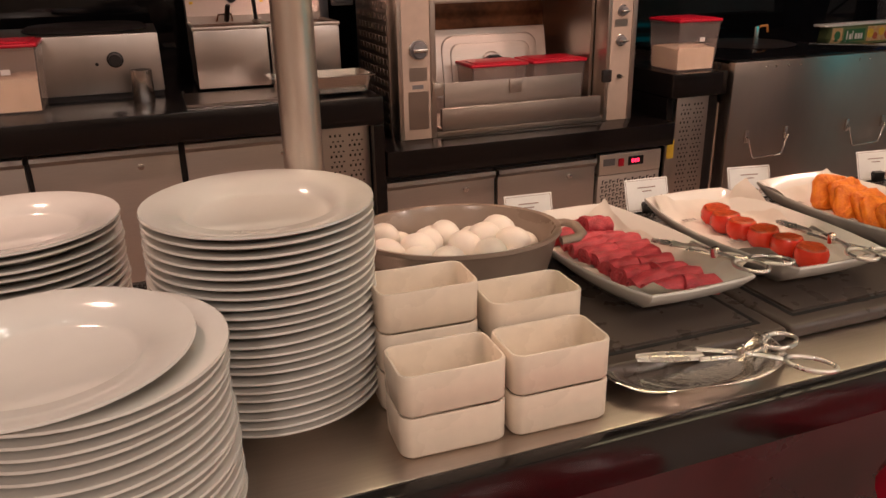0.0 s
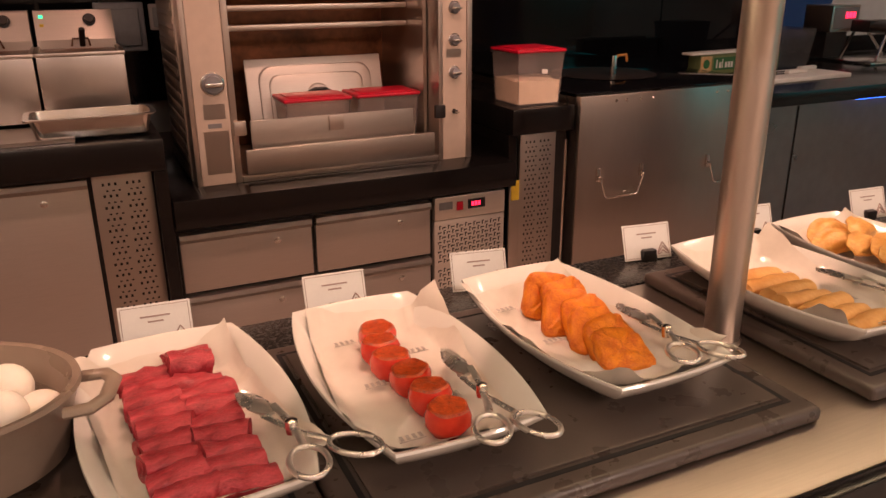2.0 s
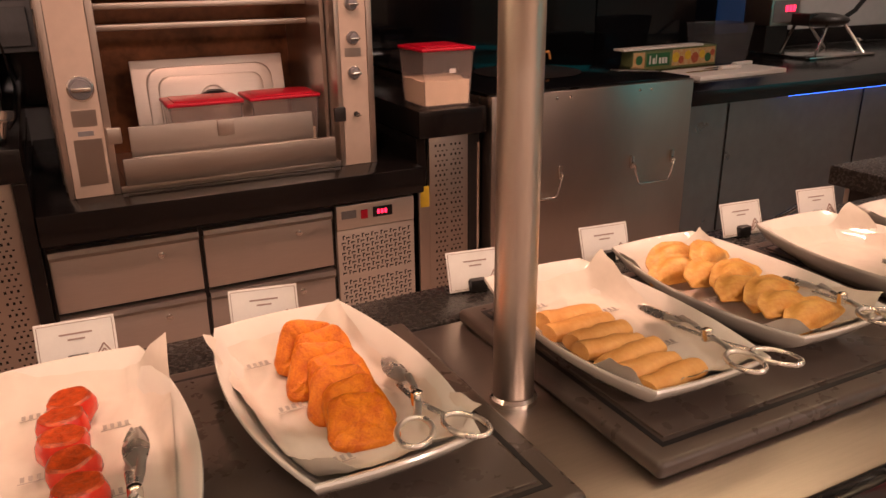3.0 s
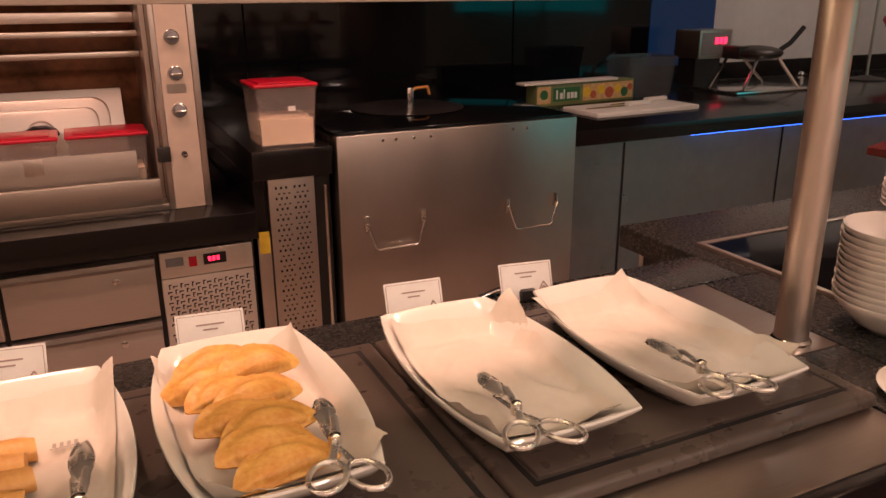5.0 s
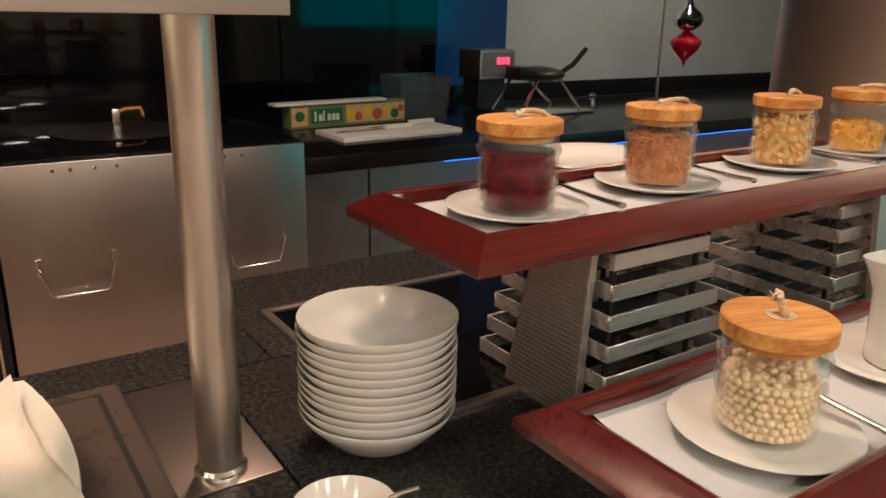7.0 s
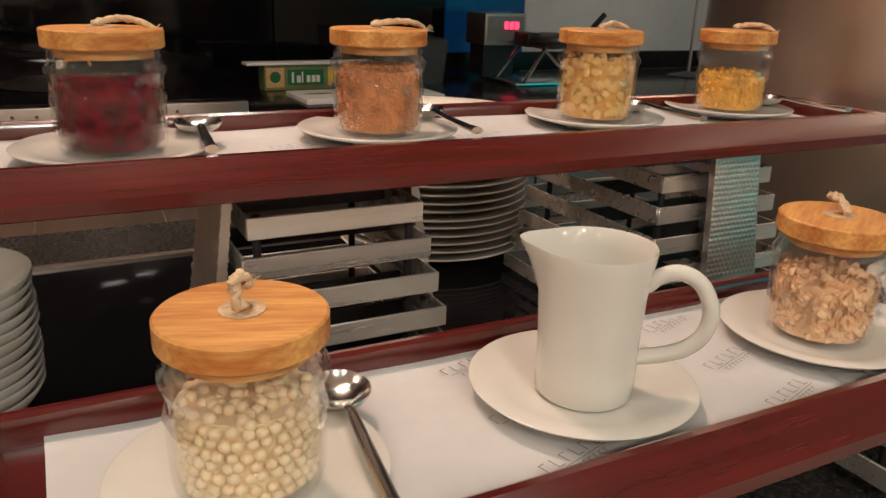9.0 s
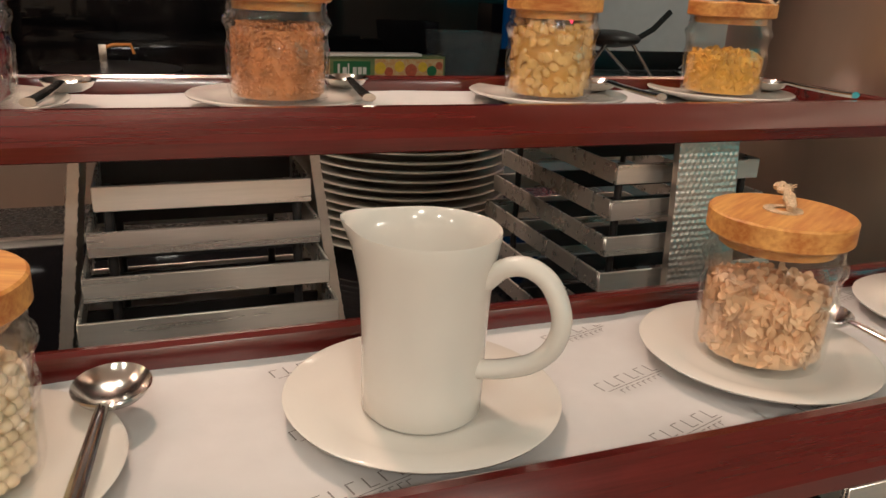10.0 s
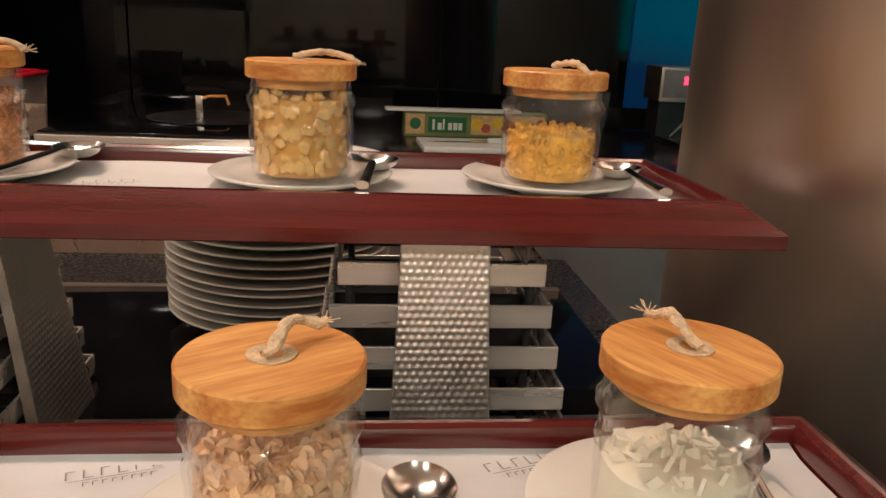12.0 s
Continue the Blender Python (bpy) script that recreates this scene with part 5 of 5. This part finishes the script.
def tray_shelf(x0, x1, y0, y1, z, label):
    """A mahogany tray: bevelled outer rim, sunk floor."""
    t = thing("tray_shelf", label, "shelf", pose(x0, y0, z), "mahogany tray shelves")
    w, d = x1 - x0, y1 - y0
    def ring(s, zz):
        return [(s, s, zz), (w - s, s, zz), (w - s, d - s, zz), (s, d - s, zz)]
    part("floor", box((0.030, 0.030, -0.004), (w - 0.030, d - 0.030, 0.004)), MAHOGANY, t)
    prof = [(0.020, -0.005), (0.001, -0.005), (0.0, -0.004), (0.0, 0.0065), (0.0025, 0.0085), (0.029, 0.0265), (0.034, 0.027), (0.038, 0.0245), (0.040, 0.020), (0.040, 0.0042)]
    bm = add_rings(bmesh.new(), [ring(s, zz) for s, zz in prof], True)
    part("rim", bm, MAHOGANY, t, smooth=25)
    return t


UP = tray_shelf(2.611, 3.688, 0.632, 0.899, 1.170, "mahogany upper tray shelf lined with white paper")
LO = tray_shelf(2.626, 3.708, 0.328, 0.592, 1.033, "mahogany lower tray shelf lined with printed paper")


def liner(x0, x1, y0, y1, z, seed, marks, label):
    t = thing("liner_sheet", label, "paper", pose(x0, y0, z), "liner papers")
    bm = bmesh.new()
    w, d = x1 - x0, y1 - y0
    nx, ny = 70, 16
    g = []
    for j in range(ny + 1):
        row = []
        for i in range(nx + 1):
            px, py = w * i / nx, d * j / ny
            back = max(0.0, j / ny - 0.86) / 0.14
            zz = 0.0009 * (1 + noise.noise(Vector((px * 9, py * 9, seed)))) + back * (0.006 + 0.007 * noise.noise(Vector((px * 6.5, 0, seed + 3))))
            row.append(bm.verts.new((px, py + back * 0.004 * noise.noise(Vector((px * 8, 3, seed))), zz)))
        g.append(row)
    for j in range(ny):
        for i in range(nx):
            bm.faces.new((g[j][i], g[j][i + 1], g[j + 1][i + 1], g[j + 1][i]))
    part("sheet", bm, LINER, t, smooth=70)
    ca, sa = math.cos(radians(17)), math.sin(radians(17))
    for cx, cy in marks:
        bm = bmesh.new()

        def bar(u0, u1, v0, v1):
            pts = [(u0, v0), (u1, v0), (u1, v1), (u0, v1)]
            bm.faces.new([bm.verts.new((cx - x0 + u * ca - v * sa, cy - y0 + u * sa + v * ca, 0.0030)) for u, v in pts])
        for q in range(6):
            u = q * 0.0102
            bar(u, u + 0.0010, 0.0, 0.0100)
            if q % 2:
                bar(u + 0.0011, u + 0.0062, 0.0, 0.0008)
            else:
                bar(u + 0.0011, u + 0.0058, 0.0092, 0.0100)
        bar(0.002, 0.058, -0.0026, -0.0020)
        for q in range(8):
            u = 0.010 + q * 0.0056
            bar(u, u + 0.0008, -0.0092, -0.0048)
            bar(u + 0.0009, u + 0.0036, -0.0055, -0.0048)
        part("print_mark", bm, INK, t, smooth=0)
    return t


liner(2.652, 3.648, 0.674, 0.857, 1.1745, 5, [(2.70 + 0.205 * k, y) for k in range(4) for y in (0.69, 0.765)], "white paper liner with faint print on the upper tray")
ROWS_OF_PRINT = (0.384, 0.448, 0.525)
liner(2.690, 3.300, 0.370, 0.560, 1.0373, 9, [(x, y) for x in (2.768, 2.973, 3.178) for y in ROWS_OF_PRINT], "white printed paper liner on the lower tray")
liner(3.262, 3.666, 0.370, 0.562, 1.0386, 14, [(x, y) for x in (3.290, 3.443, 3.590) for y in ROWS_OF_PRINT if x != 3.590 or y < 0.5], "white printed paper liner overlapping the next on the lower tray")


def jar(x, y, z, kind, rz, fill, label):
    """A lidded glass jar with dimpled shoulders; r 0.046, 0.117 high with its lid."""
    t = thing("storage_jar", label, "jar", pose(x, y, z, 0, 0, rz) @ Matrix.Diagonal((1.01, 1.01, 0.92 if z > 1.1 else 0.96, 1)), "glass jars with wooden lids")
    def wob(a, zz):
        if 0.052 < zz < 0.074:
            return -0.0022 * (0.5 + 0.5 * math.cos(16 * a)) * math.sin(math.pi * (zz - 0.052) / 0.022)
        return 0.0
    outer = [(0.0, 0.0), (0.040, 0.0), (0.0435, 0.003), (0.0450, 0.010), (0.0455, 0.030), (0.0462, 0.048), (0.0468, 0.052), (0.0455, 0.056), (0.0450, 0.063), (0.0458, 0.070), (0.0480, 0.075), (0.0480, 0.079),
             (0.0450, 0.083), (0.0440, 0.086), (0.0448, 0.0885), (0.0440, 0.091), (0.0442, 0.096)]
    inner = [(0.0405, 0.096), (0.0405, 0.084), (0.0440, 0.077), (0.0425, 0.069), (0.0420, 0.060), (0.0430, 0.050), (0.0425, 0.030), (0.0415, 0.010), (0.0380, 0.0055), (0.0, 0.005)]
    g = part("glass", lathe(outer + inner, 64, wobble=wob, caps=(False, False)), GLASS, t, "clear dimpled glass body")
    g.visible_shadow = False
    lid = part("lid", lathe([(0.0, 0.0965), (0.0468, 0.0965), (0.0482, 0.098), (0.0482, 0.112), (0.0468, 0.1135), (0.0, 0.1138)], 56, caps=(False, False)), BAMBOO, t, "round pale wooden lid")
    part("seal", lathe([(0.0, 0.088), (0.0385, 0.088), (0.0395, 0.0962), (0.0, 0.0962)], 40, caps=(False, False)), BAMBOO, t)
    r = random.Random(kind + str(x))
    ring = lathe([(0.006, 0.1139), (0.013, 0.1139), (0.013, 0.1148), (0.006, 0.1148)], 24, caps=(False, False))
    part("rope_eye", ring, JUTE, lid)
    bm = bmesh.new()
    way, reach, tall = {"jam": (5, 0.040, 0.004), "crumbs": (0, 0.052, 0.004), "fruit": (12, 0.050, 0.004), "flakes": (-60, 0.045, 0.005), "beads": (80, 0.012, 0.013), "almond": (48, 0.036, 0.008), "coconut": (118, 0.034, 0.009)}[kind]
    a0 = radians(way - rz)
    ca, sa = math.cos(a0), math.sin(a0)
    pts = []
    for q in range(11):
        u = q / 10
        d, side = -0.006 + (reach + 0.006) * u, 0.004 * math.sin(5 * u + x * 9)
        pts.append((d * ca - side * sa, d * sa + side * ca, 0.1172 + tall * math.sin(math.pi * min(1.0, u * 1.1)) + (tall * 0.6 * u if reach < 0.04 else -0.006 * max(0, u - 0.88) * 8)))
    for v_ in (0, 1):
        add_tube(bm, [(p[0] + 0.0019 * math.cos(i * 1.3 + v_ * math.pi), p[1] + 0.0019 * math.sin(i * 1.3 + v_ * math.pi), p[2] + 0.0012 * math.sin(i * 1.9 + v_ * math.pi)) for i, p in enumerate(pts)], 0.0027, 8)
    for q in range(14):
        e = Vector(pts[-1])
        add_tube(bm, [tuple(e), tuple(e + Vector((r.uniform(-0.008, 0.008), r.uniform(-0.008, 0.008), r.uniform(-0.001, 0.006))))], 0.0004, 4)
    part("rope", bm, JUTE, lid, "frayed jute rope pull")
    H = 0.0062 + fill * 0.074
    c = bmesh.new()
    def filled(mat_, amp, rr=0.0405):
        prof = [(0.0, 0.0060), (0.037, 0.0060), (rr, 0.012), (rr, H * 0.6), (rr - 0.0005, H), (rr * 0.6, H + amp), (0.0, H + amp * 0.4)]
        part("contents", lathe(prof, 40, wobble=lambda a, zz: 0.0006 * math.sin(9 * a + zz * 500), caps=(False, False)), mat_, t)
    if kind == "beads":
        filled(BEADS, 0.0, 0.0365)
        n = 0
        z0 = 0.0105
        while z0 < H:
            m = 30
            for i in range(m):
                a = 2 * math.pi * (i + (n % 2) * 0.5) / m + r.uniform(-0.04, 0.04)
                s = r.uniform(0.0036, 0.0043)
                bmesh.ops.create_icosphere(c, subdivisions=2, radius=s, matrix=Matrix.Translation((0.0372 * math.cos(a), 0.0372 * math.sin(a), z0 + r.uniform(-0.001, 0.001))))
            z0 += 0.0074
            n += 1
        for i in range(60):
            a, q = r.uniform(0, 6.28), 0.036 * math.sqrt(r.random())
            bmesh.ops.create_icosphere(c, subdivisions=2, radius=0.004, matrix=Matrix.Translation((q * math.cos(a), q * math.sin(a), H + r.uniform(-0.001, 0.004))))
        tagged(part("bead_fill", c, BEADS, t, "cream round beads"), kind="stuff")
    elif kind == "jam":
        filled(JAM, 0.001, 0.0414)
        c.free()
    else:
        mats = {"crumbs": (GRANOLA, 1700, (0.0022, 0.0018, 0.0014)), "fruit": (FRUIT, 220, (0.0070, 0.0052, 0.0045)), "flakes": (FLAKES, 520, (0.0040, 0.0028, 0.0012)),
                "almond": (ALMOND, 950, (0.0052, 0.0038, 0.0004)), "coconut": (COCONUT, 60, (0.0070, 0.0050, 0.0016))}
        m_, n, size = mats[kind]
        filled(SYRUP if kind == "fruit" else m_, 0.004, 0.0378 if kind != "coconut" else 0.0412)
        for i in range(n):
            a = r.uniform(0, 6.28)
            on_top = r.random() < 0.28 or kind == "coconut"
            q = 0.037 * math.sqrt(r.random()) if on_top else r.uniform(0.0383, 0.0403)
            zz = H + r.uniform(0, 0.006) if on_top else r.uniform(0.010, H)
            k = r.uniform(0.6, 1.25)
            mm = Matrix.Translation((q * math.cos(a), q * math.sin(a), zz)) @ Euler((r.uniform(0, 6), r.uniform(0, 6), r.uniform(0, 6))).to_matrix().to_4x4() @ Matrix.Diagonal((size[0] * k, size[1] * k, size[2] * k, 1))
            if kind == "coconut":
                bmesh.ops.create_cube(c, size=1.5, matrix=mm)
            else:
                bmesh.ops.create_icosphere(c, subdivisions=1, radius=1.0, matrix=mm)
        lim = 0.0416
        for v in c.verts:
            q = math.hypot(v.co.x, v.co.y)
            if q > lim:
                v.co.x *= lim / q
                v.co.y *= lim / q
            v.co.z = max(v.co.z, 0.0062)
        tagged(part("loose_pieces", c, m_, t, smooth=25), kind="stuff")
    return t


UZ, LZ = 1.1772, 1.0400
JARS = [(2.766, 0.772, UZ, "jam", 10, 0.93, "glass jar of dark red jam with a wooden lid"), (3.022, 0.790, UZ, "crumbs", 40, 0.86, "glass jar of brown coconut crumbs with a wooden lid"),
        (3.304, 0.795, UZ, "fruit", -30, 0.97, "glass jar of candied fruit in syrup with a wooden lid"), (3.537, 0.806, UZ, "flakes", 70, 0.60, "glass jar half full of corn flakes with a wooden lid"),
        (2.801, 0.451, LZ, "beads", 160, 0.72, "glass jar of white chocolate beads with a wooden lid"), (3.312, 0.458, LZ, "almond", 30, 0.66, "glass jar of flaked almonds with a wooden lid"),
        (3.540, 0.468, LZ, "coconut", 120, 0.44, "glass jar half full of white coconut with a wooden lid")]
for x, y, z, kind, rz, fill, label in JARS:
    saucer(x, y, z, 0.084 if z < 1.1 else 0.083)
    jar(x, y, z + 0.0055, kind, rz, fill, label)

# milk jug
saucer(3.055, 0.463, LZ, 0.086, "white porcelain saucer under a milk jug")
t = thing("milk_jug", "tall white porcelain milk jug with a loop handle", "jug", pose(3.052, 0.457, LZ + 0.0055, 0, 0, -44) @ Matrix.Diagonal((1.0, 1.0, 0.985, 1)))


def spout(a, z):
    lift = max(0.0, (z - 0.075) / 0.04)
    d = abs((a - math.pi + math.pi) % (2 * math.pi) - math.pi)
    return 0.0118 * lift ** 1.5 * math.exp(-(d / 0.40) ** 2)


prof = [(0.0, 0.003), (0.030, 0.002), (0.0335, 0.0), (0.0365, 0.003), (0.0370, 0.020), (0.0372, 0.050), (0.0385, 0.080), (0.0412, 0.104), (0.0430, 0.115), (0.0426, 0.117), (0.0408, 0.115), (0.0386, 0.103), (0.0358, 0.080), (0.0345, 0.050), (0.034, 0.012), (0.0, 0.009)]
bm = lathe([(r, z) for r, z in prof], 64, wobble=lambda a, z: spout(a, z), caps=(False, False))
part("body", bm, PORCELAIN, t, smooth=60)
loop = [(0.037, 0.090, 0), (0.050, 0.100, 0), (0.068, 0.1035, 0), (0.086, 0.096, 0), (0.0965, 0.078, 0), (0.093, 0.060, 0), (0.079, 0.047, 0), (0.058, 0.039, 0), (0.035, 0.034, 0)]
bm = add_tube(bmesh.new(), smooth_path([(0.036 + (p - 0.036) * 0.76, q, r) for p, q, r in loop], 5), 0.0058, 14)
for v in bm.verts:
    v.co = Vector((v.co.x, -v.co.z * 1.15, v.co.y))
part("handle", bm, PORCELAIN, t, smooth=70)


def spoon(hx, hy, z, ex, ey, drop, label):
    """A round-bowled spoon with its bowl at hx, hy and its handle's end at ex, ey."""
    ang = math.degrees(math.atan2(ey - hy, ex - hx))
    L = math.hypot(ex - hx, ey - hy)
    t = thing("spoon", label, "spoon", pose(hx, hy, z, 0, 0, ang), "spoons beside the jars")
    rings = []
    for s, zz in ((0.05, -0.0072), (0.5, -0.0062), (0.85, -0.0028), (1.0, 0.0012), (0.98, 0.0020), (0.82, -0.0014), (0.48, -0.0050), (0.05, -0.0060)):
        rings.append([(0.0265 * s * math.cos(a), 0.0225 * s * math.sin(a), zz * 1.25) for a in [k * 2 * math.pi / 32 for k in range(32)]])
    part("bowl", add_rings(bmesh.new(), rings, True, (True, True)), CHROME, t)
    pts = [(0.024, 0, 0.0015), (0.034, 0, 0.004), (L * 0.45, 0, 0.002 - drop * 0.3), (L * 0.8, 0, -drop * 0.75), (L, 0, -drop)]
    part("handle", add_tube(bmesh.new(), smooth_path(pts, 5), 0.0034, 10, 0.6, taper=lambda u: 0.8 + 0.9 * u), CHROME, t)


LABEL = "polished steel spoon resting on a saucer"
for a in ((2.876, 0.504, 1.060, 2.856, 0.338, -0.003), (3.393, 0.480, 1.060, 3.394, 0.316, -0.003), (3.606, 0.520, 1.060, 3.578, 0.350, -0.003),
          (2.845, 0.812, 1.197, 2.830, 0.668, -0.004), (3.096, 0.836, 1.197, 3.078, 0.680, -0.004), (3.371, 0.810, 1.197, 3.358, 0.672, -0.004), (3.606, 0.806, 1.197, 3.602, 0.674, -0.004)):
    spoon(*a, LABEL)

# hammered steel pedestals and slatted steel racks below the upper tray


def hammered_column(x0, x1, y0, y1, z0, z1, flare, lean=(0.0, 0.0)):
    """A four-sided hammered steel leg, wider at its foot, which may stand out by lean."""
    bm = bmesh.new()
    nz, ns = 150, 56
    rings = []
    for j in range(nz + 1):
        f = j / nz
        g = flare * (1 - f) ** 1.5
        zz = z0 + (z1 - z0) * f
        ring = []
        for e, ((ax, ay), (bx, by), (nx_, ny_)) in enumerate((((x0, y0), (x1, y0), (0, -1)), ((x1, y0), (x1, y1), (1, 0)), ((x1, y1), (x0, y1), (0, 1)), ((x0, y1), (x0, y0), (-1, 0)))):
            for i in range(ns):
                u = i / ns
                px, py = ax + (bx - ax) * u, ay + (by - ay) * u
                s = (px + py) * 165 + (0.5 if int(zz * 165) % 2 else 0.0)
                fu, fz = s % 1 - 0.5, (zz * 165) % 1 - 0.5
                dent = 0.0011 * max(0.0, 1 - 3.4 * (fu * fu + fz * fz)) if math.hypot(bx - ax, by - ay) > 0.03 else 0.0
                cx, cy = (x0 + x1) / 2, (y0 + y1) / 2
                px, py = px + (px - cx) * g, py + (py - cy) * g
                ring.append((px + nx_ * dent + lean[0] * (1 - f), py + ny_ * dent + lean[1] * (1 - f), zz))
        rings.append(ring)
    add_rings(bm, rings, True, (True, True))
    return solid("shelf_pedestal", bm, HAMMERED, "hammered steel pedestal under a tray shelf", "pedestal", None, "shelf pedestals", 80)


hammered_column(2.848, 2.856, 0.720, 0.822, CT + 0.0005, 1.1645, 0.35, (-0.032, 0.0))
hammered_column(3.039, 3.047, 0.752, 0.852, CT + 0.0005, 1.1645, 0.35, (0.032, 0.0))
hammered_column(3.390, 3.462, 0.677, 0.685, CT + 0.0005, 1.1645, 0.30, (0.0, -0.026))
hammered_column(2.705, 2.760, 0.370, 0.470, CT + 0.0005, 1.0275, 0.15)
hammered_column(3.390, 3.462, 0.345, 0.365, CT + 0.0005, 1.0275, 0.15)


def rack(x0, x1, y0, y1, levels, label):
    """Flat bar frames stacked and stepped, joined by corner pegs."""
    cx, cy = (x0 + x1) / 2, (y0 + y1) / 2
    t = thing("slatted_rack", label, "rack", pose(cx, cy, CT), "stepped steel racks")
    for k in range(levels):
        z = 0.012 + k * 0.0355
        g = ((levels - 1) / 2 - k) * 0.0065 + 0.005
        hw, hd = (x1 - x0) / 2 + g, (y1 - y0) / 2 + g
        bm = bmesh.new()
        add_box(bm, (-hw, -hd, z), (hw, -hd + 0.003, z + 0.021), 0.0008, 1), add_box(bm, (-hw, hd - 0.003, z), (hw, hd, z + 0.021), 0.0008, 1)
        add_box(bm, (-hw, -hd + 0.0032, z), (-hw + 0.003, hd - 0.0032, z + 0.021), 0.0008, 1), add_box(bm, (hw - 0.003, -hd + 0.0032, z), (hw, hd - 0.0032, z + 0.021), 0.0008, 1)
        part("frame", bm, RACK_STEEL, t, "flat steel bar frame")
        part("divider", box((-hw + 0.0032, -0.002, z), (hw - 0.0032, 0.002, z + 0.021)), BLACK_PLASTIC, t)
    top = 0.012 + (levels - 1) * 0.0355 + 0.02
    for sx in (-1, 1):
        for sy in (-1, 1):
            ax, ay = sx * ((x1 - x0) / 2 - 0.022), sy * ((y1 - y0) / 2 - 0.022)
            part("peg", lathe([(0.004, 0), (0.004, top)], 10, at=(ax, ay, 0)), BLACK_PLASTIC, t)
    return t


rack(2.850, 3.045, 0.690, 0.895, 6, "stepped rack of flat steel bar frames")
rack(3.328, 3.528, 0.690, 0.960, 6, "stepped rack of flat steel bar frames by the column")
rack(2.770, 2.960, 0.380, 0.560, 3, "low stepped rack of steel bar frames under a tray")
rack(3.328, 3.528, 0.372, 0.560, 3, "low stepped rack of steel bar frames by the column")
